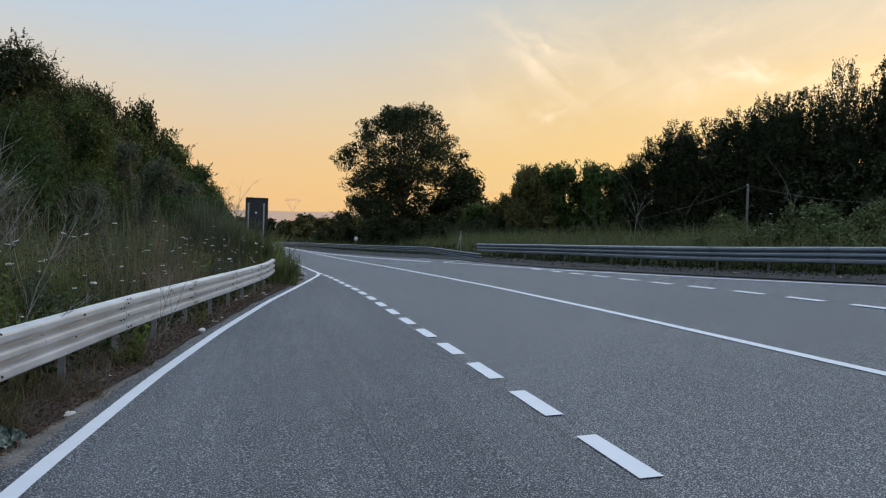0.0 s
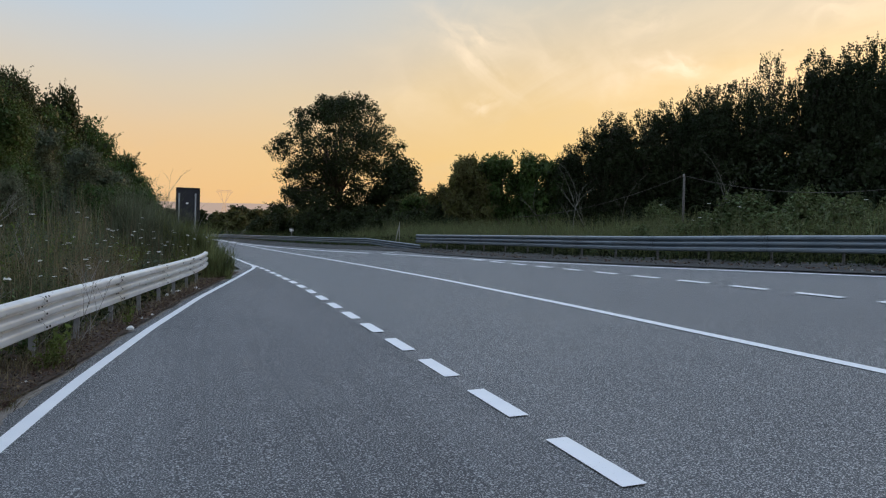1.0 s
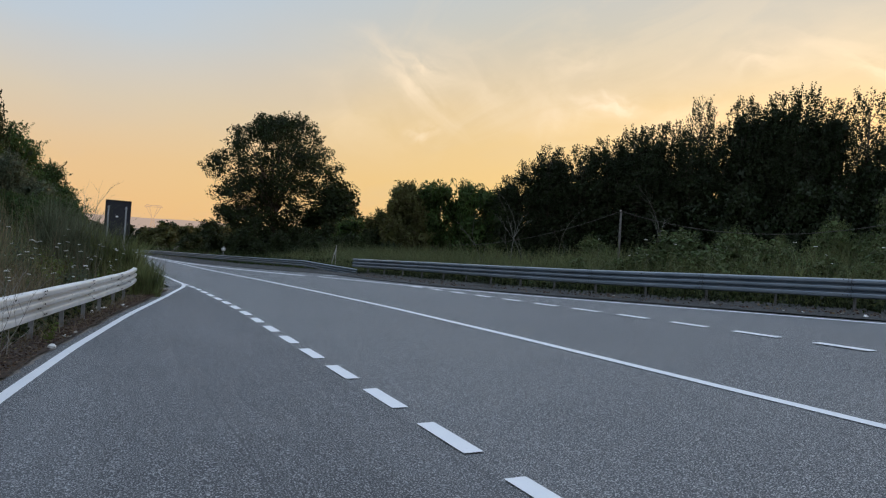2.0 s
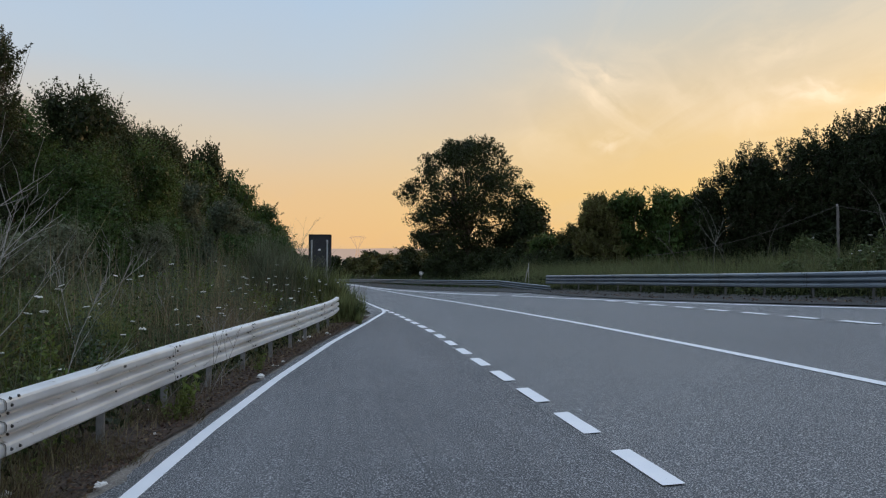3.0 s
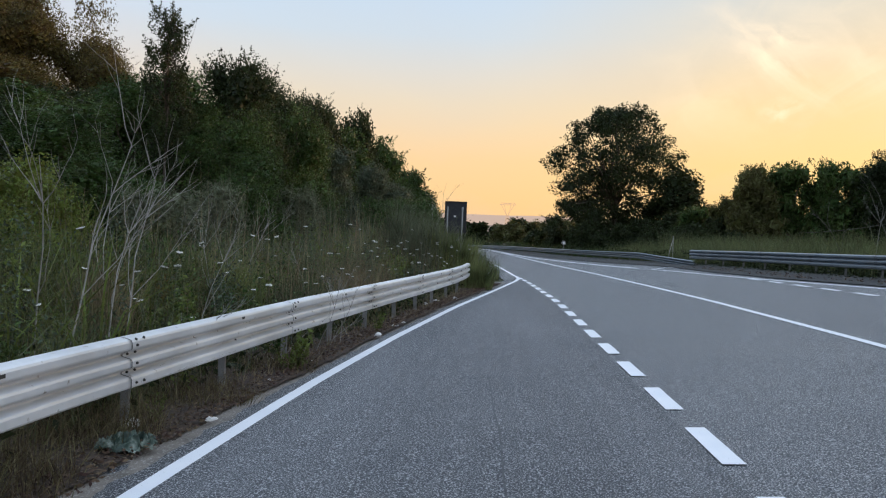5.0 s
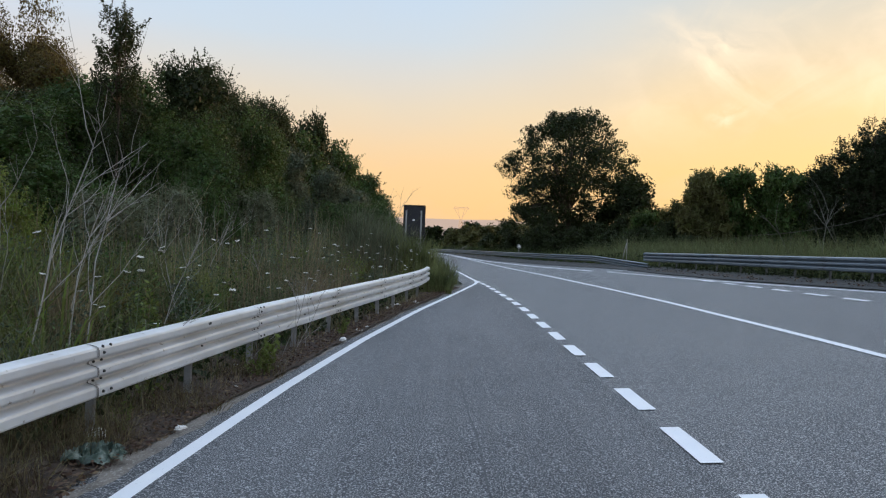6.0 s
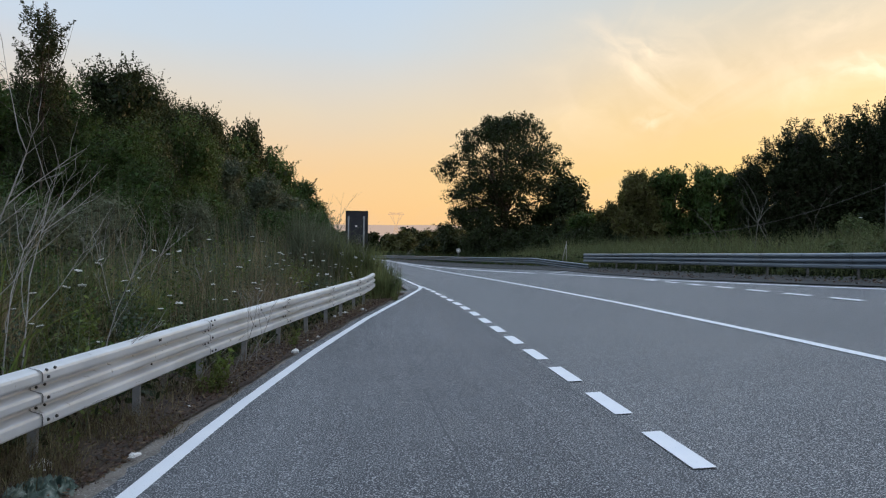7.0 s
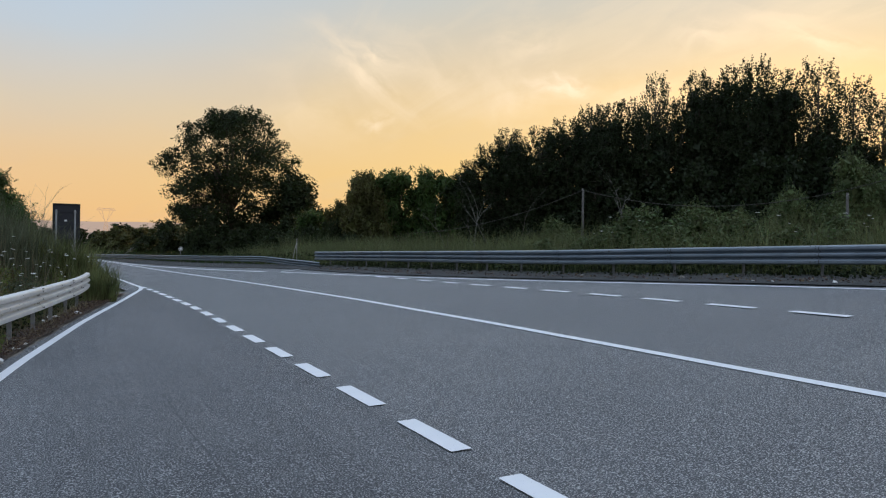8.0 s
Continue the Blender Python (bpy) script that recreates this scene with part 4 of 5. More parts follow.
stand_to(bank_b, [(-9.9, 12.8, 3.9, 0.85), (-8.9, 27.2, 7.75, 0.86), (-9.4, 32.6, 7.75, 0.86), (-8.8, 36.4, 8.0, 0.8), (-8.2, 31.0, 6.9, 0.7)])
stand_to(far_oak, [(-9.3, 42.0, 8.6, 0.75), (-8.2, 48.0, 9.2, 0.72), (-8.8, 39.0, 7.8, 0.85), (-6.7, 66.0, 7.0, 0.9), (-8.9, 51.5, 8.2, 0.95)])
# trees at y 5, -2 and -9 stand unseen, added to enclose the light
stand_to(far_bank, [(-7.4, 55.0, 8.4, 0.8), (-7.7, 59.5, 7.8, 0.95), (-7.8, 44.8, 7.6, 0.85), (-6.6, 50.5, 7.0, 0.75), (-6.0, 60.5, 6.6, 0.75), (-6.9, 71.0, 6.6, 0.9), (-6.0, 75.0, 5.9, 0.75), (-6.6, 82.0, 5.6, 0.9),
                    (-7.0, 90.0, 5.3, 0.9), (-7.5, 102.0, 5.0, 1.0), (-7.2, 5.0, 4.2, 0.8), (-8.5, -2.0, 6.0, 1.0), (-9, -9, 6.6, 1.1), (-12, 45, 9.0, 1.1), (-12.5, 19, 5.0, 1.0), (-11.6, 37.5, 7.6, 1.0), (-12.8, 30, 7.4, 1.0), (-12.5, 14, 4.6, 1.0)])
scrub_a = bush(63, 3.6, 1.9, 15000, 0.07, M_BUSH, "bush", "grey-green scrub bush on the bank", "bush", "scrub on the bank", 24, 0.45, 0.0, 0.06, 110, 0.10)
scrub_b = bush(64, 3.3, 1.8, 14000, 0.065, M_WEED, "bush", "dusty olive scrub bush above the weeds", "bush", "scrub on the bank", 24, 0.35, 0.0, 0.06, 120, 0.10)
far_scrub = bush(68, 3.5, 1.9, 7500, 0.115, M_BUSH, "bush", "olive scrub bush farther along the bank", "bush", "scrub on the bank", 24, 0.4, 0.0, 0.06, 90)
poplar_scrub = bush(70, 5.0, 1.9, 17000, 0.095, M_SAGE, "bush", "dusty grey-green poplar scrub on the bank", "bush", "scrub on the bank", 26, 0.55, 0.0, 0.05, 130, 0.10)
stand(scrub_a, [(-6.9, 14.4, 0.9, 0.66), (-6.4, 20.5, 0.9, 0.85), (-5.9, 27.0, 0.9, 0.85)])
stand(scrub_b, [(-5.8, 13.6, 0.75, 0.62), (-5.9, 24.2, 0.8, 0.75), (-6.0, 17.6, 0.8, 0.72), (-7.4, 11.2, 0.9, 0.66)])
stand_to(poplar_scrub, [(-6.6, 34.0, 5.3, 0.95), (-5.4, 36.5, 4.8, 0.8), (-4.9, 42.0, 4.3, 0.9), (-7.6, 36.0, 5.6, 0.8)])
stand(far_scrub, [(-4.6, 41.0, 0.9, 0.9), (-4.6, 45.5, 1.1, 1.05), (-4.6, 50.5, 1.1, 1.1), (-4.8, 56, 1.2, 1.1), (-5.6, 66, 1.3, 1.1), (-8, 112, 2.0, 1.3),
                  (-2.6, 29.5, 0.70, 0.80), (-2.3, 25.4, 0.5, 0.55), (-2.9, 37.0, 0.8, 0.85), (-3.4, 26.5, 0.65, 0.70), (-4.2, 32.5, 0.8, 0.80)])
acacia = bush(65, 3.0, 1.7, 21000, 0.055, M_ACACIA, "acacia_bush", "bright yellow-green acacia bush on the bank", "bush", "acacias on the bank", 22, 0.5, 0.0, 0.08, 90)
stand_to(acacia, [(-6.35, 10.4, 2.4, 0.8), (-5.6, 9.5, 2.05, 0.6), (-7.2, 9.2, 2.3, 0.8)])
# low sunlight on these hillside trees is put into the leaf colour
hill_gold = bush(66, 6.4, 3.2, 26000, 0.085, M_SUNGOLD_BROWN, "hillside_tree", "hillside tree with sunset gold painted into its leaves", "tree", "trees on the hillside", 30, 0.55, 0.1, 0.05, 110)
stand_to(hill_gold, [(-15.2, 30.0, 8.4, 0.7), (-18.7, 30.0, 10.1, 0.9), (-16.8, 31.5, 9.4, 0.8), (-21.5, 30.0, 11.2, 1.1), (-13.0, 30.5, 7.6, 0.8), (-15.8, 25.0, 7.0, 0.8), (-18.5, 23.5, 8.0, 0.9), (-24, 26, 12.0, 1.3), (-20, 18, 8.0, 1.1), (-23, 36, 13.0, 1.2)])
hill_dark = bush(72, 6.0, 3.2, 20000, 0.095, M_OAK, "hillside_tree", "dark shaded scrub tree on the hillside", "tree", "trees on the hillside", 30, 0.5, 0.1, 0.05, 90)
stand_to(hill_dark, [(-13.0, 22.5, 5.6, 0.75), (-15.0, 20.0, 5.8, 0.9), (-12.6, 26.5, 6.3, 0.7), (-16.4, 16.5, 6.0, 1.0)])
airy = bush(73, 5.0, 1.9, 5200, 0.085, M_SUNGOLD_BROWN, "hillside_tree", "airy young tree on the crest of the hillside", "tree", "trees on the hillside", 26, 0.55, 0.0, 0.3, 90, 0.0)
stand_to(airy, [(-17.7, 33.0, 11.6, 0.95)])


def slender_tree():
    rng = np.random.default_rng(71)
    blobs, sprays = [], []
    for k in range(26):
        t = k / 25
        wide = 0.25 + 0.55 * math.sin(math.pi * min(1.0, 0.12 + 0.85 * t))
        a, q = rng.uniform(0, 2 * math.pi), rng.uniform(0.3, 1.0) * wide
        br = rng.uniform(0.22, 0.36)
        blobs.append((q * math.cos(a), q * math.sin(a), 1.6 + 4.0 * t, br, br, br * 1.3))
        p = np.array(blobs[-1][:3])
        for _ in range(3):
            d = np.array([math.cos(a) * rng.uniform(0.1, 0.45) + rng.normal() * 0.12, math.sin(a) * rng.uniform(0.1, 0.45) + rng.normal() * 0.12, rng.uniform(0.35, 0.7)])
            sprays.append((p, p + d))
    trunk = limbs_mesh(rng, 0.035, 5.2, [s[1] for s in sprays])
    return plant("slender_tree", "slender young tree with upright leafy twigs", "tree", "", trunk,
                 crown_mesh("crown", rng, blobs, 9000, 0.075, M_OAK, 0.45, 0.0, 0.0, sprays, 80))


stand_to(slender_tree(), [(-8.83, 20.8, 7.7, 0.95)])

# far trees in the valley
far_tree = bush(81, 6.0, 3.4, 2400, 0.5, M_OAK, "far_tree", "round dark tree far off beyond the bend", "tree", "far trees", 16, 0.7, 0.0, 0.06, 24)
stand(far_tree, [(6.0, 159, 1.1, 1.0), (-1.5, 130, 1.2, 0.70), (1.6, 131, 1.1, 0.66), (-5.0, 132, 1.3, 0.72), (10.5, 165, 1.4, 0.9), (14.5, 150, 1.2, 0.95), (19, 150, 1.4, 1.1), (24, 140, 1.4, 1.0),
                 (3.0, 150, 0.9, 0.5), (-12, 140, 1.6, 1.0), (32, 120, 1.5, 1.1), (40, 105, 1.6, 1.1), (50, 90, 1.6, 1.2)])
far_willow = bush(82, 5.0, 2.8, 3000, 0.36, M_WILLOW, "far_tree", "pale olive bush tree far off in the valley", "tree", "far trees", 16, 0.4, 0.5, 0.05, 30)
stand(far_willow, [(9.0, 122, 1.0, 0.95), (11.5, 112, 1.0, 0.95), (7.2, 128, 0.8, 0.8), (13.5, 100, 1.0, 0.9), (3.6, 118, 1.1, 0.86), (6.4, 111, 1.1, 0.85), (1.9, 110, 1.0, 0.70), (9.6, 103, 1.1, 0.8), (4.4, 104, 0.9, 0.6)])


# ---- grasses and weeds ----
def blades(rng, xy, hgt, width, lean=0.35):
    """Bent blades of two quads each, rooted at xy."""
    n = len(xy)
    z = np.array([ground_z(x, y) for x, y in xy])
    root = np.column_stack([xy, z - 0.03])
    a = rng.uniform(0, 2 * math.pi, n)
    side = np.column_stack([np.cos(a), np.sin(a), np.zeros(n)])
    b = rng.uniform(0, 2 * math.pi, n)
    patch = np.array([0.62 + 0.75 * (noise.noise((x * 0.55, y * 0.55, 9.0)) * 0.5 + 0.5) for x, y in xy])
    h = hgt * patch * rng.uniform(0.45, 1.25, n)
    tilt = np.abs(rng.normal(0, lean, n)) * h
    off = np.column_stack([np.cos(b) * tilt, np.sin(b) * tilt, np.zeros(n)])
    up = np.column_stack([np.zeros(n), np.zeros(n), h])
    mid, tip = root + up * 0.58 + off * 0.30, root + up * 0.96 + off
    w = (width * rng.uniform(0.6, 1.4, n))[:, None]
    q1 = np.stack([root - side * w * 0.5, root + side * w * 0.5, mid + side * w * 0.42, mid - side * w * 0.42], 1)
    q2 = np.stack([mid - side * w * 0.42, mid + side * w * 0.42, tip + side * w * 0.06, tip - side * w * 0.06], 1)
    return np.concatenate([q1, q2])


def field(rng, n, inner, depth, y0, y1, clump=0.5, bias=1.0, power=1.0):
    """Roots scattered from a line outwards, thinned by noise into clumps. inner(y): x; depth: signed."""
    out = []
    while len(out) < n:
        y = y0 + (y1 - y0) * rng.uniform() ** power
        x = inner(y) + depth * rng.uniform() ** bias
        v = 0.5 + 0.5 * noise.noise((x * 0.9, y * 0.9, 2.0)) + 0.25 * noise.noise((x * 2.6, y * 2.6, 5.0))
        if min(1.0, max(0.0, (v - 0.30) / 0.40)) ** clump > rng.uniform():
            out.append((x, y))
    return np.array(out)


def stuff(name, quads, mat, label, category):
    ob = new(name, quads_mesh(name, quads, mat))
    return tagged(ob, label, category, kind="stuff")


def heights(xy, base, far, line, dist):
    d = np.array([abs(x - line(y)) for x, y in xy])
    return base + (far - base) * np.clip(d / dist, 0, 1)


rng = np.random.default_rng(5)
rail_x = lambda y: lerp_at(LEFT_RAIL, y) - 0.12
xy = field(rng, 14000, rail_x, -4.2, -2, 24, 2.2, 0.8, 1.15)
stuff("green_grass", blades(rng, xy, heights(xy, 0.38, 0.80, rail_x, 2.5), 0.0085, 0.65), M_GRASS, "tall green grass on the bank behind the guardrail", "grass")
xy = field(rng, 9000, rail_x, -4.4, -2, 24, 1.6, 0.9, 0.9)
stuff("weeds", blades(rng, xy, heights(xy, 0.40, 1.05, rail_x, 2.5), 0.0085, 0.35), M_WEED, "grey-green tall weeds on the bank", "weeds")
xy = field(rng, 9000, lambda y: lerp_at(LEFT_RAIL, y) + 0.16, -3.8, -2, 23, 1.5, 1.1, 0.85)
stuff("dry_grass", blades(rng, xy, heights(xy, 0.24, 0.85, rail_x, 2.0), 0.0055, 0.7), M_STRAW, "dry straw-coloured grass round the posts", "grass")
edge_x = lambda y: road_left(y) - 0.15
xy = field(rng, 5000, edge_x, -4.5, 24, 62, 1.4, 0.8, 1.5)
stuff("weeds", blades(rng, xy, heights(xy, 0.7, 1.5, edge_x, 2.0), 0.03, 0.25), M_WEED, "tall weeds between the bank and the bend", "weeds")
xy = field(rng, 7000, edge_x, -4.5, 23, 62, 0.7, 0.8, 1.5)
stuff("green_grass", blades(rng, xy, heights(xy, 0.6, 1.2, edge_x, 2.0), 0.025, 0.4), M_GRASS, "tall green grass beside the bend", "grass")
right_x = lambda y: lerp_at(RIGHT_RAIL, y) + 0.35
xy = field(rng, 30000, right_x, 7.5, -4, 52, 0.9, 0.8, 0.75)
stuff("green_grass", blades(rng, xy, heights(xy, 0.75, 1.55, right_x, 4.0), 0.016, 0.45), M_MEADOW, "tall grey-green grass behind the grey guardrail", "grass")
xy = field(rng, 9000, right_x, 7.5, -4, 50, 0.6, 0.9, 1.0)
stuff("green_grass", blades(rng, xy, heights(xy, 0.6, 1.4, right_x, 4.0), 0.014, 0.4), M_GRASS, "fresh green grass among the weeds behind the guardrail", "grass")
far_x = lambda y: lerp_at(FAR_RAIL, y) + 0.35
xy = field(rng, 12000, far_x, 8.0, 38, 110, 0.6, 0.9, 1.3)
stuff("weeds", blades(rng, xy, heights(xy, 0.35, 0.8, far_x, 3.0), 0.03, 0.35), M_BUSH, "dark weeds behind the guardrail of the bend", "weeds")
far_field = lambda y: 20.0
xy = field(rng, 12000, far_field, 26.0, 14, 58, 0.5, 0.9, 1.0)
stuff("weeds", blades(rng, xy, np.full(len(xy), 1.3), 0.05, 0.3), M_WEED, "rough weeds in the field before the grove", "weeds")


# leafy growth low on the bank, among the grass
rng = np.random.default_rng(6)
xy = field(rng, 52000, rail_x, -4.6, -1, 24, 2.2, 0.7, 1.0)
zz = np.array([ground_z(x, y) for x, y in xy]) + rng.uniform(0.1, 0.95, len(xy)) * heights(xy, 0.45, 1.0, rail_x, 2.5)
stuff("leafy_weeds", leaf_quads(rng, np.column_stack([xy, zz]), 0.040, 0.42), M_BRAMBLE, "small leafy weeds among the grass", "weeds")


# ---- distance ----
def ridge(name, y0, x0, x1, base, heights_at, mat, label):
    xs = np.linspace(x0, x1, 120)
    verts, faces = [], []
    for x in xs:
        h = heights_at(x)
        verts += [(x, y0 - 60, -8.0), (x, y0 - 25, h * 0.6), (x, y0, h), (x, y0 + 80, -8.0)]
    for i in range(len(xs) - 1):
        for k in range(3):
            a = 4 * i + k
            faces.append((a, a + 4, a + 5, a + 1))
    tagged(new(name, mesh_from(name, verts, faces, mat, True)), label, "hills", kind="structure")


ridge("backdrop_hills", 900, -900, 1500, -8, lambda x: 29.5 + 1.6 * noise.noise((x * 0.006, 1, 0)) + 0.8 * noise.noise((x * 0.03, 2, 0)), M_HILL, "distant hills on the horizon, pale with painted haze")
ridge("backdrop_valley", 520, -500, 800, -8, lambda x: 11.0 + 2.0 * noise.noise((x * 0.012, 5, 0)) + 0.9 * noise.noise((x * 0.06, 6, 0)), M_HILL_NEAR, "wooded rise in the valley with painted haze")


def pylon(x, y, z0, size=1.0):
    root = new("pylon")
    tagged(root, "far lattice power pylon on the skyline, tinted with painted haze", "pylon")
    def bars(segs, r):
        return mesh_from("lattice", *join_tubes([tube([a, b], [r, r], 4) for a, b in segs]), M_HAZE_STEEL)
    legs = []
    for sx in (-1, 1):
        for sy in (-1, 1):
            legs += [((sx * 3.0, sy * 2.0, 0), (sx * 0.9, sy * 0.8, 15))]
    for k in range(5):
        a, b = 3.0 - 0.42 * k, 3.0 - 0.42 * (k + 1)
        for sy in (-1.2, 1.2):
            legs += [((-a, sy, 3 * k), (b, sy, 3 * k + 3)), ((a, sy, 3 * k), (-b, sy, 3 * k + 3))]
    child("tower", bars(legs, 0.22), root)
    horn = [((-0.9, 0, 15), (-6.5, 0, 25)), ((0.9, 0, 15), (6.5, 0, 25)), ((-0.9, 0, 15), (-3.5, 0, 25)), ((0.9, 0, 15), (3.5, 0, 25))]
    child("crossarm", bars(horn + [((-8, 0, 25), (8, 0, 25)), ((-8, 0, 25), (-6, 0, 27)), ((8, 0, 25), (6, 0, 27)), ((-6, 0, 27), (6, 0, 25.6)), ((6, 0, 27), (-6, 0, 25.6))], 0.20), root)
    root.matrix_basis = Matrix.Translation((x, y, z0)) @ Matrix.Scale(size, 4)


# both pylons glow in a painted haze colour
M_HAZE_STEEL = painted_haze("steel_painted_haze", (0.62, 0.40, 0.26), 0.95)
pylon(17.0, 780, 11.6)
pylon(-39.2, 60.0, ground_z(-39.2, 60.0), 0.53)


# ---- road sign seen from behind ----
def back_of_sign():
    x0, y0 = -0.66, 23.82
    root = new("road_sign")
    tagged(root, "back of a dark road sign panel on two posts", "road sign")
    g = ground_z(x0, y0)
    root.matrix_basis = Matrix.Translation((x0, y0, g)) @ Matrix.Rotation(radians(3), 4, "Z")
    part("panel", box_bm(0.68, 0.02, 1.0, 0.006, (0, 0, 2.09 - g)), M_SIGN_BACK, root)
    for sx in (-0.335, 0.335):
        part("frame_edge", box_bm(0.022, 0.05, 1.0, 0.004, (sx, -0.022, 2.09 - g)), M_DARK, root)
    for sz in (1.60, 2.58):
        part("frame_edge", box_bm(0.65, 0.05, 0.022, 0.004, (0, -0.022, sz - g)), M_DARK, root)
    for sx in (-0.255, 0.215):
        bm = bmesh.new()
        bmesh.ops.create_cone(bm, cap_ends=True, segments=12, radius1=0.024, radius2=0.024, depth=2.75 - g, matrix=Matrix.Translation((sx, -0.055, (2.75 - g) / 2 - 0.33)))
        post = part("post", bm, M_POST, root, smooth=True)
        for sz in (1.80, 2.36):
            part("clamp", box_bm(0.075, 0.07, 0.035, 0.004, (sx, -0.045, sz - g)), M_POST, post)
    for sz in (1.80, 2.36):
        part("rail", box_bm(0.62, 0.016, 0.03, 0.0, (0, -0.018, sz - g)), M_SIGN_BACK, root)
    part("sticker", box_bm(0.07, 0.003, 0.05, 0.0, (-0.02, -0.0122, 2.12 - g)), M_WHITE, root, "small pale sticker")


back_of_sign()


def round_sign(x, y, z):
    root = new("round_sign")
    tagged(root, "small round white sign with dark ring on a thin pole", "road sign")
    g = ground_z(x, y)
    root.matrix_basis = Matrix.Translation((x, y, g))
    for name, r, d, m in (("disc", 0.15, 0.012, M_WHITE), ("ring", 0.13, 0.016, M_DARK), ("face", 0.09, 0.020, M_WHITE)):
        bm = bmesh.new()
        bmesh.ops.create_cone(bm, cap_ends=True, segments=24, radius1=r, radius2=r, depth=d, matrix=Matrix.Translation((0, -0.03, z - g)) @ Matrix.Rotation(radians(90), 4, "X"))
        part(name, bm, m, root)
    bm = bmesh.new()
    bmesh.ops.create_cone(bm, cap_ends=True, segments=8, radius1=0.022, radius2=0.022, depth=z + 0.4 - g, matrix=Matrix.Translation((0, 0, (z + 0.4 - g) / 2 - 0.25)))
    part("pole", bm, M_POST, root)


round_sign(5.75, 55.5, 1.40)


# ---- wire fence poles in the field ----
def field_pole(x, y, top):
    root = new("wooden_pole")
    tagged(root, "thin weathered wooden pole carrying a slack wire", "pole", "wire poles")
    g = ground_z(x, y)
    rr = random.Random(int(x * 10))
    v, f = tube([(0, 0, -0.3), (0.02, 0.0, (top - g) * 0.5), (rr.uniform(-0.04, 0.04), 0, top - g)], [0.055, 0.048, 0.042], 8)
    child("shaft", mesh_from("shaft", v, f, M_POLE, True), root)
    part("insulator", box_bm(0.06, 0.06, 0.10, 0.012, (0, 0, top - g + 0.03)), M_POST, root)
    root.matrix_basis = Matrix.Translation((x, y, g))


field_pole(17.0, 24.45, 3.78)
field_pole(23.55, 18.2, 3.5)


def wire(a, b, sag, name="slack_wire"):
    a, b = Vector(a), Vector(b)
    pts = [a.lerp(b, k / 24) - Vector((0, 0, sag * 4 * (k / 24) * (1 - k / 24))) for k in range(25)]
    ob = new(name, mesh_from(name, *tube(pts, [0.009] * 25, 5), M_POLE))
    tagged(ob, "slack pale wire strung between wooden poles", "wire")


wire((17.0, 24.45, 3.80), (24.0, 15.0, 4.45), 1.00)
wire((17.0, 24.45, 3.80), (12.9, 31.5, 2.2), 0.35)


# ---- dead stalks, wild carrots and other weeds ----
def dead_stalk(seed, H, label, spread=0.32, lean=(0.25, 0.0), mat=None, r0=0.012):
    rr = random.Random(seed)
    tubes = []

    def grow(p, d, length, r, depth):
        pts, q, dd = [p], p.copy(), d.copy()
        for _ in range(5):
            dd = (dd + Vector((rr.gauss(0, 0.10), rr.gauss(0, 0.10), 0.04))).normalized()
            q = q + dd * length / 5
            pts.append(q.copy())
        tubes.append(tube(pts, [r * (1 - 0.13 * k) for k in range(6)], 5))
        if depth:
            for k in range(rr.randint(3, 5)):
                i = rr.randint(2, 5)
                a = rr.uniform(0, 2 * math.pi)
                side = Vector((math.cos(a), math.sin(a), 0))
                grow(pts[i], (dd + side * rr.uniform(0.45, 0.9)).normalized(), length * rr.uniform(0.28, 0.5), r * 0.5, depth - 1)

    grow(Vector((0, 0, -0.05)), Vector((lean[0], lean[1], 1)).normalized(), H, r0, 2)
    root = new("dead_stalk")
    tagged(root, label, "dry weed", "dead stalks")
    child("stem", mesh_from("stem", *join_tubes(tubes), mat or M_STALK), root)
    return root


def place(ob, spots, tilt=3.0):
    """spots: x, y, turn, scale. The first thing takes the last spot."""
    for k, (x, y, turn, s) in enumerate(spots):
        m = Matrix.Translation((x, y, ground_z(x, y))) @ Matrix.Rotation(radians(turn), 4, "Z") @ Matrix.Rotation(radians(tilt * math.sin(turn * 7)), 4, "X") @ Matrix.Scale(s, 4)
        if k < len(spots) - 1:
            c = copy_thing(ob, Matrix.Identity(4))
            c.matrix_basis = m
        else:
            ob.matrix_basis = m


place(dead_stalk(3, 2.3, "tall pale dead stalk with bare forked branches", r0=0.010), [(-3.15, 5.6, 10, 1.0), (-3.05, 6.5, 40, 0.9), (-3.7, 7.4, 60, 0.85)])
place(dead_stalk(4, 1.9, "slender dead stalk with bare side twigs", r0=0.008), [(-2.95, 6.0, 80, 1.0), (-3.5, 5.9, -60, 1.1), (-2.7, 7.4, 20, 0.8), (-3.0, 9.2, 130, 0.8), (-3.4, 11, 15, 0.8), (-2.6, 12.5, 200, 0.6)])
place(dead_stalk(5, 1.1, "low dead stalk leaning over the guardrail", lean=(1.3, 0.3), r0=0.007), [(-2.75, 6.1, 5, 1.1), (-2.5, 8.0, 20, 0.8), (-1.95, 8.3, 60, 0.6), (-1.7, 9.2, 30, 0.6)])
place(dead_stalk(6, 1.0, "thin dry weed with fine forked twigs beside the rail", lean=(0.5, -0.2), r0=0.005), [(-1.66, 8.6, 0, 1.0), (-1.60, 9.0, 60, 0.9), (-1.48, 9.5, 130, 0.9), (-1.42, 10.1, 200, 0.8), (0.1, 21.2, 20, 1.3), (0.25, 21.8, 90, 1.3), (-1.0, 22.6, 10, 1.7), (-2.7, 30.2, 40, 2.9), (-2.3, 28.6, 160, 2.2)])
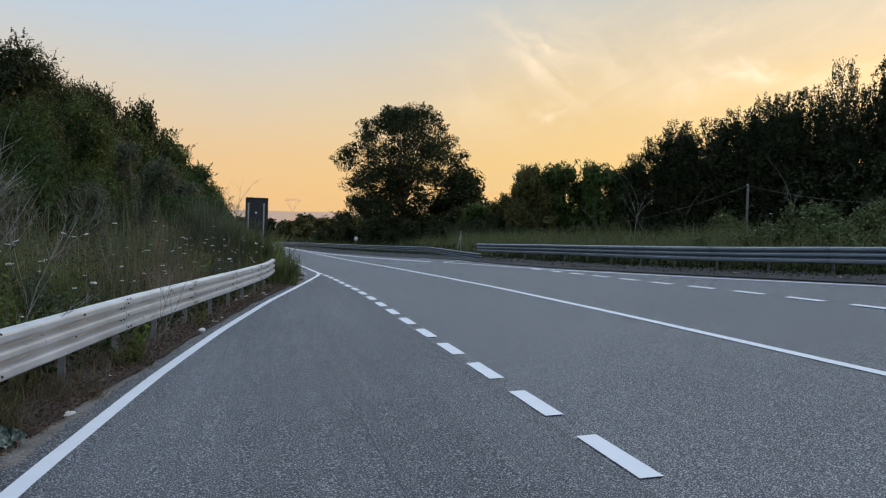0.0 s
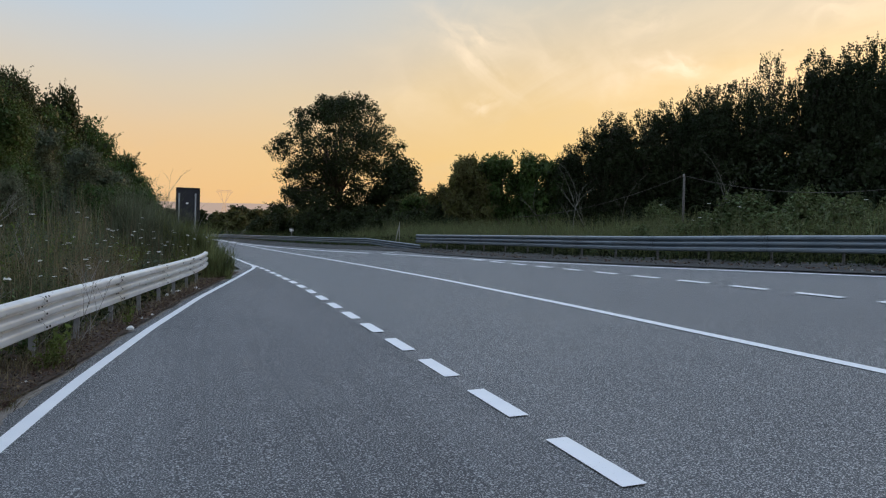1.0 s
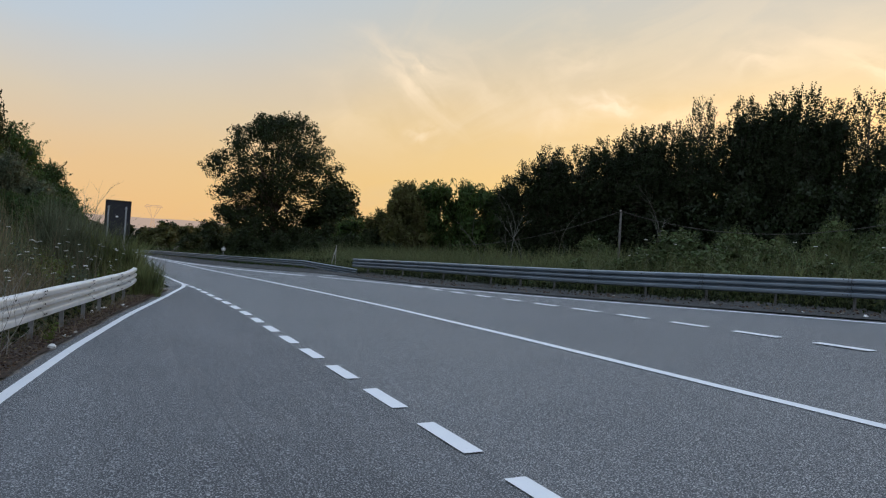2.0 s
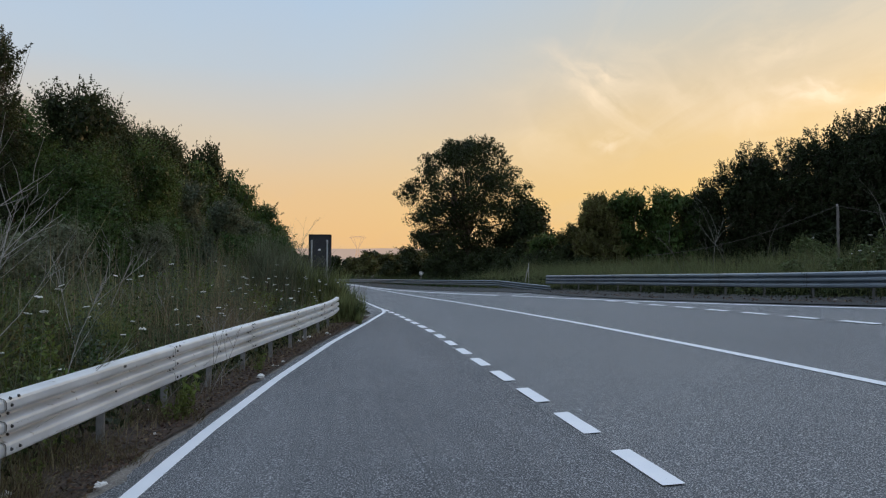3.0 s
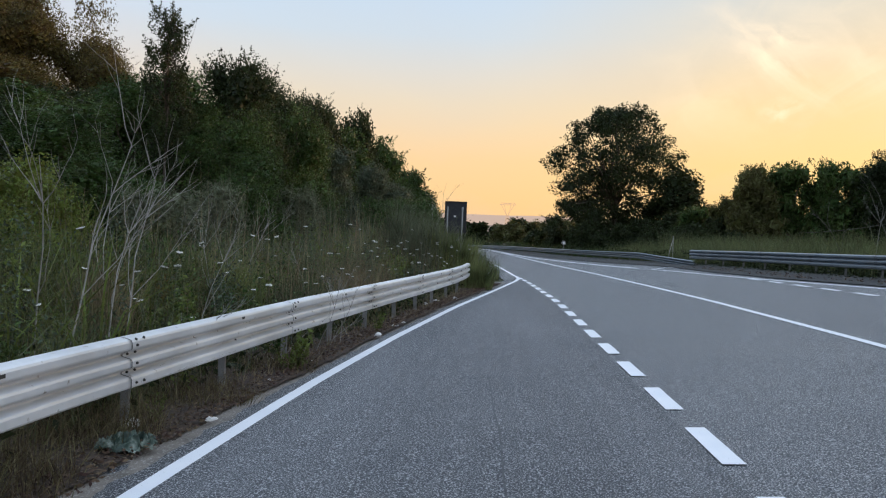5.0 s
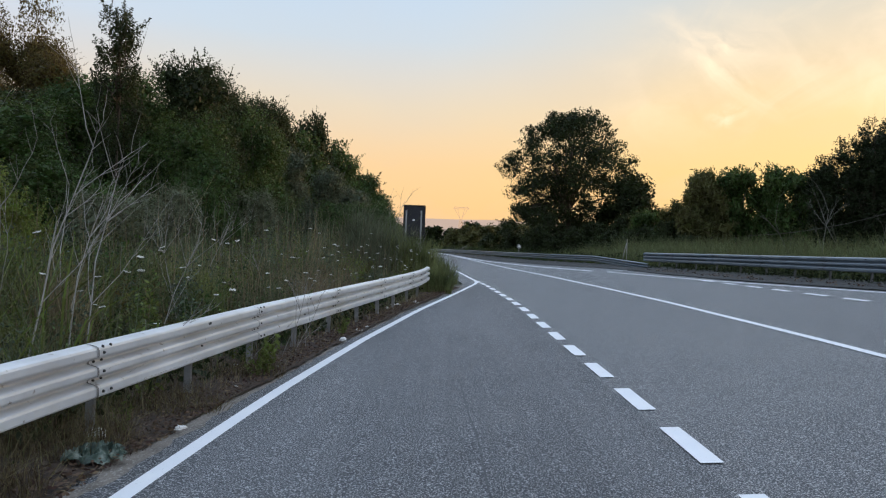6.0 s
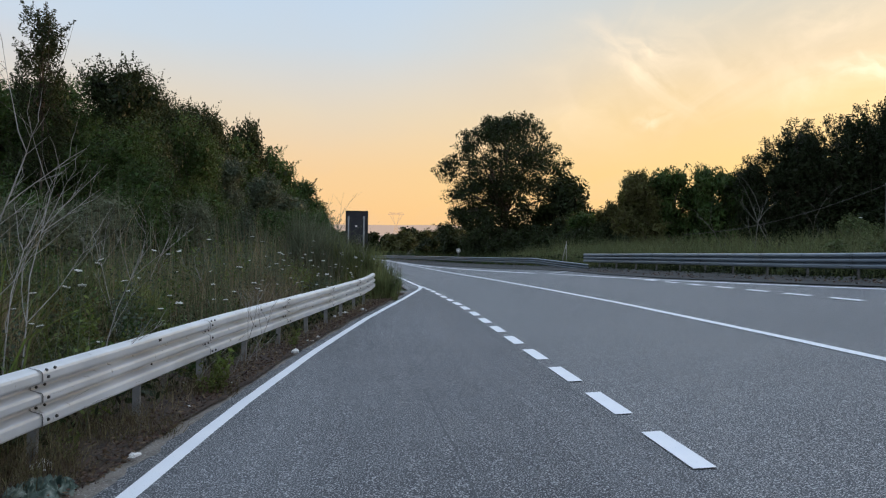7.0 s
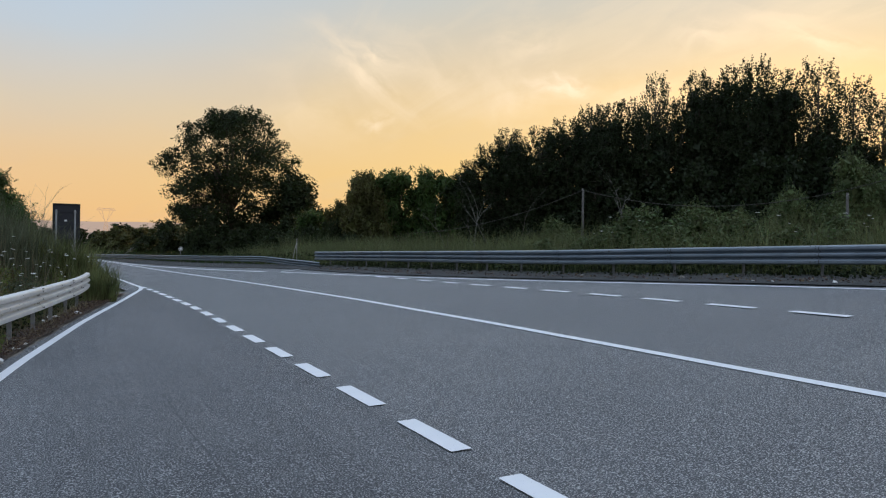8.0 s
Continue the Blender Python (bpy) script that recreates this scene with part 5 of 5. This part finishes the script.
place(dead_stalk(8, 3.0, "tall grey dead shrub with bare branching twigs", lean=(0.1, 0.1), r0=0.022, spread=0.5, mat=M_TWIG), [(15.0, 29.5, 0, 1.0), (15.9, 29.0, 70, 0.95), (14.4, 30.5, 140, 0.8), (16.8, 29.2, 200, 0.85), (20.5, 25.5, 30, 1.1)])


def wild_carrot(seed, H):
    rr = random.Random(seed)
    root = new("wild_carrot")
    tagged(root, "wild carrot with flat white flower head among weeds", "wild flower", "wild carrots")
    top = Vector((rr.gauss(0, 0.08), rr.gauss(0, 0.08), H))
    tubes = [tube([(0, 0, -0.05), top * 0.5 + Vector((0.03, 0, 0)), top], [0.004, 0.0035, 0.003], 4)]
    verts, faces = [], []
    for k in range(22):
        a, q = rr.uniform(0, 2 * math.pi), 0.030 * math.sqrt(rr.random())
        c = top + Vector((q * math.cos(a), q * math.sin(a), 0.03 + 0.006 * rr.random()))
        tubes.append(tube([top, c], [0.0015, 0.001], 3))
        n = len(verts)
        for j in range(6):
            b = j * math.pi / 3
            verts.append(c + Vector((0.0085 * math.cos(b), 0.0085 * math.sin(b), 0.003)))
        verts.append(c + Vector((0, 0, 0.009)))
        faces += [(n + j, n + (j + 1) % 6, n + 6) for j in range(6)]
    child("stem", mesh_from("stem", *join_tubes(tubes), M_WEED), root)
    child("flower_head", mesh_from("flower_head", verts, faces, M_FLOWER), root, "flat white flower head")
    return root


rr = random.Random(9)
for seed, H, count in ((1, 0.95, 34), (2, 1.15, 34), (3, 0.75, 30)):
    spots = []
    for _ in range(count):
        y = 5.5 + 17 * rr.random() ** 0.8
        x = lerp_at(LEFT_RAIL, y) - 0.25 - 2.0 * rr.random()
        spots.append((x, y, rr.uniform(0, 360), rr.uniform(0.75, 1.25)))
    place(wild_carrot(seed, H), spots, 22.0)
spots = []
for _ in range(15):
    x = 13.6 + 4.2 * rr.random()
    spots.append((x - 0.2, 21.6 - (x - 13.6) * 2.05 - 0.9 + 0.7 * rr.random(), rr.uniform(0, 360), rr.uniform(1.1, 1.7)))
place(wild_carrot(4, 1.05), spots)


# low creeping plant on the rail
def leafy_sprig(seed, H):
    rr = random.Random(seed)
    rngs = np.random.default_rng(seed)
    root = new("leafy_weed")
    tagged(root, "fresh green leafy weed growing at the guardrail", "weed", "leafy weeds")
    tubes, cs = [], []
    for k in range(7):
        a = rr.uniform(0, 2 * math.pi)
        tip = Vector((0.16 * math.cos(a), 0.16 * math.sin(a), H * rr.uniform(0.7, 1.0)))
        tubes.append(tube([(0, 0, -0.03), tip * 0.5, tip], [0.004, 0.003, 0.002], 4))
        cs += [np.array(tip) * rr.uniform(0.25, 1.0) + np.array([rr.gauss(0, 0.02), rr.gauss(0, 0.02), 0]) for _ in range(26)]
    child("stem", mesh_from("stem", *join_tubes(tubes), M_GRASS), root)
    child("foliage", quads_mesh("foliage", leaf_quads(rngs, np.array(cs), 0.065, 0.35), M_BRIGHT), root)
    return root


place(leafy_sprig(1, 0.55), [(-1.55, 7.55, 0, 1.0), (-1.63, 7.35, 70, 0.85), (-1.2, 10.9, 30, 0.7), (-2.0, 5.0, 150, 0.5)])

# tuft of tall grass at the rail's end
rng = np.random.default_rng(15)
def tuft(name, x, y, r, n, H, w, mat, label, lean=0.3):
    a, q = rng.uniform(0, 2 * math.pi, n), r * np.sqrt(rng.uniform(0, 1, n))
    xy = np.column_stack([x + q * np.cos(a), y + q * np.sin(a)])
    stuff(name, blades(rng, xy, np.full(n, H), w, lean), mat, label, "grass")


tuft("grass_tuft", 0.05, 21.2, 0.5, 1500, 0.78, 0.016, M_GRASS, "bright green grass tuft at the end of the guardrail")
tuft("grass_tuft", -0.8, 22.7, 0.9, 2600, 1.65, 0.016, M_GRASS, "tall grass clump at the foot of the sign")
tuft("weed_clump", -1.7, 22.4, 0.9, 2000, 1.9, 0.016, M_WEED, "tall grey-green weeds beside the sign")
tuft("grass_tuft", -4.3, 7.8, 0.8, 1000, 1.0, 0.011, M_GRASS, "bright reed-like grass clump on the bank")
tuft("grass_tuft", -3.6, 10.2, 0.8, 1500, 0.95, 0.012, M_GRASS, "green grass clump on the bank")
tuft("dry_tuft", -3.5, 7.1, 0.30, 600, 0.85, 0.007, M_STRAW, "tawny dry grass tuft among the green")
tuft("dry_tuft", -1.9, 13.2, 0.6, 900, 0.95, 0.008, M_STRAW, "tawny dry grass behind the guardrail")
tuft("dry_tuft", -2.35, 3.4, 0.55, 1350, 0.34, 0.005, M_BROWN, "dry brown grass under the guardrail", 0.8)
tuft("dry_tuft", -2.2, 4.6, 0.45, 1080, 0.30, 0.005, M_BROWN, "dry brown grass under the guardrail", 0.8)
tuft("dry_tuft", -2.0, 5.9, 0.45, 900, 0.29, 0.005, M_BROWN, "dry brown grass under the guardrail", 0.8)
tuft("dry_tuft", -1.75, 7.6, 0.4, 810, 0.27, 0.005, M_BROWN, "dry brown grass under the guardrail", 0.8)


# ---- litter ----
def crumpled(name, label, x, y, size, flat, mat, seed, category="litter"):
    bm = bmesh.new()
    bmesh.ops.create_icosphere(bm, subdivisions=5 if size > 0.1 else 2, radius=1.0)
    for v in bm.verts:
        p = v.co.copy()
        n = noise.noise(p * 1.7 + Vector((seed, 0, 0))) * 0.45 + abs(noise.noise(p * 4.5 + Vector((0, seed, 0)))) * 0.7 + abs(noise.noise(p * 10 + Vector((0, 0, seed)))) * 0.3 - 0.25
        v.co = p * (1 + n)
        v.co = Vector((v.co.x * size * 1.5, v.co.y * size * 0.9, max(-0.15, v.co.z) * size * flat))
    me = bpy.data.meshes.new(name)
    bm.to_mesh(me)
    bm.free()
    me.materials.append(mat)
    ob = tagged(new(name, me), label, category)
    ob.matrix_basis = Matrix.Translation((x, y, surf(x, y) + 0.045 + 0.1 * size)) @ Matrix.Rotation(seed * 1.3, 4, "Z")
    return ob


def crumpled_sheet(x, y, long, wide, tall):
    """A thin sheet lying in sharp folds, its rim on the ground."""
    n, verts, faces = 64, [], []
    for j in range(n + 1):
        for i in range(n + 1):
            u, v = 2 * i / n - 1, 2 * j / n - 1
            rad = math.sqrt(u * u + v * v) / (1.0 + 0.22 * noise.noise((math.atan2(v, u) * 1.5, 2.0, 0)))
            p = Vector((u * 1.6, v * 1.6, 0.3))
            fold = 1 - 2.4 * abs(noise.noise(p * 2.0)) + 0.6 * (1 - 2.6 * abs(noise.noise(p * 4.6 + Vector((3, 1, 0)))))
            dome = max(0.0, 1 - rad * rad) ** 0.5
            pull = noise.noise_vector(p * 1.8)
            verts.append((long * (u + 0.25 * pull.x) / 2, wide * (v + 0.25 * pull.y) / 2, 0.012 + tall * dome * (0.30 + 0.62 * fold) + 0.012 * noise.noise(p * 7)))
    w = n + 1
    for j in range(n):
        for i in range(n):
            if (2 * (i + 0.5) / n - 1) ** 2 + (2 * (j + 0.5) / n - 1) ** 2 < 0.92 + 0.25 * noise.noise((i * 0.11, j * 0.11, 6)):
                a = j * w + i
                faces.append((a, a + 1, a + w + 1, a + w))
    ob = new("crumpled_sheet", mesh_from("crumpled_sheet", verts, faces, M_CLOTH))
    tagged(ob, "crumpled green and white plastic sheet on the verge", "litter")
    ob.matrix_basis = Matrix.Translation((x, y, surf(x, y) + 0.045)) @ Matrix.Rotation(radians(18), 4, "Z")


crumpled_sheet(-1.88, 4.30, 0.40, 0.30, 0.085)
crumpled("crumpled_bag", "pale crumpled plastic bag in dry grass", -2.12, 4.85, 0.06, 1.1, M_WHITE, 2.1)
for k, (x, y, s) in enumerate([(-1.62, 5.12, 0.035), (-1.09, 10.33, 0.055), (-0.72, 16.3, 0.09), (-0.85, 15.6, 0.05), (-1.0, 11.6, 0.035), (-0.92, 12.1, 0.025), (-0.30, 17.2, 0.06),
                               (-1.66, 6.8, 0.018), (-1.5, 8.0, 0.016), (-2.0, 8.1, 0.02)]):
    crumpled("paper_scrap", "small crumpled white paper scrap on the verge", x, y, s, 0.7, M_WHITE, 3.0 + k)
for k, (x, y, s, m) in enumerate([(12.15, 11.0, 0.030, M_WHITE), (12.05, 11.4, 0.024, M_WHITE), (12.4, 9.8, 0.045, M_WHITE), (12.0, 13.4, 0.05, M_STONE), (11.35, 16.3, 0.04, M_STONE), (12.5, 10.4, 0.035, M_STONE)]):
    crumpled("paper_scrap" if m is M_WHITE else "stone", "pale litter on the gravel below the guardrail" if m is M_WHITE else "pale stone on the gravel below the guardrail", x, y, s, 0.8, m, 20.0 + k,
             "litter" if m is M_WHITE else "stone")


# dense low leaves behind the grey guardrails, dark to stand for the shade there
rng = np.random.default_rng(25)
for line_x, n, y0, y1 in ((right_x, 11000, 0, 34), (far_x, 6000, 35, 95)):
    xy = field(rng, n, line_x, 1.6, y0, y1, 0.6, 0.7, 0.8)
    zz = np.array([ground_z(x, y) for x, y in xy]) + rng.uniform(0.0, 0.75, len(xy))
    stuff("undergrowth", leaf_quads(rng, np.column_stack([xy, zz]), 0.14, 0.5), M_OAK, "dark leaves added to give the shade behind the guardrail", "undergrowth")

# low dark leaves on the left bank, added as shaded gaps between plants
xy = field(rng, 16000, lambda y: lerp_at(LEFT_RAIL, y) - 0.10, -4.6, -1, 26, 0.6, 1.0, 1.0)
zz = np.array([ground_z(x, y) for x, y in xy]) + rng.uniform(0.0, 0.34, len(xy))
stuff("undergrowth", leaf_quads(rng, np.column_stack([xy, zz]), 0.10, 0.5), M_OAK, "dark leaves added to give the black gaps between the weeds", "undergrowth")

# dark leaves near the ground in place of the shadow below the rail
xy = field(rng, 3500, lambda y: lerp_at(RIGHT_RAIL, y) - 0.15, 1.0, 0, 34, 0.5, 0.9, 0.8)
zz = np.array([surf(x, y) for x, y in xy]) + rng.uniform(0.02, 0.18, len(xy))
stuff("undergrowth", leaf_quads(rng, np.column_stack([xy, zz]), 0.08, 0.5), M_OAK, "dark leaves added to give the shade below the grey guardrail", "undergrowth")

# arching reeds and dry stems on the bank
xy = field(rng, 500, lambda y: lerp_at(LEFT_RAIL, y) - 0.8, -2.6, 3.2, 9.0, 1.6, 0.8, 1.2)
stuff("reeds", blades(rng, xy, heights(xy, 0.8, 1.35, rail_x, 2.0), 0.020, 0.8), M_BRIGHT, "arching yellow-green reeds on the bank", "reeds")
xy = field(rng, 1000, rail_x, -3.6, 7.5, 24, 1.2, 0.9, 1.0)
stuff("dry_stems", blades(rng, xy, heights(xy, 0.9, 1.7, rail_x, 2.0), 0.007, 0.16), M_STRAW, "thin upright dry stems among the weeds", "dry stems")
xy = field(rng, 380, lambda y: lerp_at(LEFT_RAIL, y) - 2.4, -2.6, 12, 34, 1.0, 0.9, 1.0)
stuff("cane_stems", blades(rng, xy, heights(xy, 1.8, 2.3, rail_x, 4.0), 0.014, 0.10), M_WEED, "pale upright canes before the bushes", "canes")

# fallen leaves and straw on the litter strip
rng = np.random.default_rng(31)
ys = rng.uniform(0.5, 23, 9000)
xs = np.array([lerp_at(LEFT_LINE, y) - 0.20 - 0.08 * abs(noise.noise((y * 2, 8, 0))) for y in ys])
xs = xs - np.abs(rng.normal(0, 0.34, len(ys)))
zs = np.array([surf(x, y) for x, y in zip(xs, ys)]) + 0.062 + rng.uniform(0, 0.03, len(ys))
stuff("fallen_leaves", leaf_quads(rng, np.column_stack([xs, ys, zs]), 0.038, 0.4, 0.0, 0.75), M_FALLEN, "brown fallen leaves and straw along the road edge", "leaf litter")
ys = rng.uniform(1, 32, 1200)
xs = np.array([lerp_at(ROAD_RIGHT, y) for y in ys]) + np.abs(rng.normal(0.1, 0.6, len(ys)))
zs = np.array([surf(x, y) for x, y in zip(xs, ys)]) + 0.055 + rng.uniform(0, 0.03, len(ys))
stuff("fallen_leaves", leaf_quads(rng, np.column_stack([xs, ys, zs]), 0.06, 0.5, 0.0, 0.7), M_FALLEN, "dead leaves on the grit below the guardrail", "leaf litter")

# herbs in clumps on the bank: leafy stems that fan out from one root
def herb_clumps(count, mat, label, size, tall, y0, y1):
    pts = []
    for _ in range(count):
        y = y0 + (y1 - y0) * rng.uniform() ** 1.2
        x = lerp_at(LEFT_RAIL, y) - 0.25 - 3.6 * rng.uniform()
        g, h = ground_z(x, y), tall * rng.uniform(0.6, 1.3) * (0.55 + 0.2 * min(3.0, lerp_at(LEFT_RAIL, y) - x))
        for _ in range(9):
            a, lean = rng.uniform(0, 2 * math.pi), rng.uniform(0.05, 0.45)
            f = rng.uniform(0.15, 1.0, 26)[:, None]
            top = np.array([lean * h * math.cos(a), lean * h * math.sin(a), h * rng.uniform(0.7, 1.1)])
            pts.append(np.array([x, y, g]) + top * f ** np.array([1.3, 1.3, 0.9]) + rng.normal(size=(26, 3)) * 0.035)
    stuff("broad_weeds", leaf_quads(rng, np.concatenate(pts), size, 0.45), mat, label, "weeds")


herb_clumps(55, M_BUSH, "dark leafy herbs in clumps behind the guardrail", 0.05, 0.95, 2.5, 11)
herb_clumps(40, M_BRAMBLE, "leafy green herbs in clumps behind the guardrail", 0.045, 0.8, 2.5, 20)
herb_clumps(60, M_BRIGHT, "broad-leaved green plants in clumps on the bank", 0.055, 0.95, 3.5, 22)
herb_clumps(75, M_SAGE, "grey-green herbs in clumps on the bank", 0.045, 1.1, 4.5, 24)
herb_clumps(45, M_SUNGOLD_BROWN, "withering brown herbs in clumps on the bank", 0.04, 0.85, 4.0, 24)


# thin stakes where the two guardrails meet
def stake(x, y, top, lean):
    root = new("marker_stake")
    tagged(root, "thin pale wooden stake leaning behind the guardrail", "stake", "marker stakes")
    g = ground_z(x, y)
    child("shaft", mesh_from("shaft", *tube([(0, 0, -0.2), (lean * 0.5, 0, (top - g) * 0.5), (lean, 0, top - g)], [0.022, 0.020, 0.016], 6), M_STALK, True), root)
    part("cap", box_bm(0.05, 0.05, 0.03, 0.008, (lean, 0, top - g)), M_POST, root)
    root.matrix_basis = Matrix.Translation((x, y, g))


stake(9.55, 38.6, 1.95, 0.0)
stake(9.20, 38.4, 1.75, 0.28)
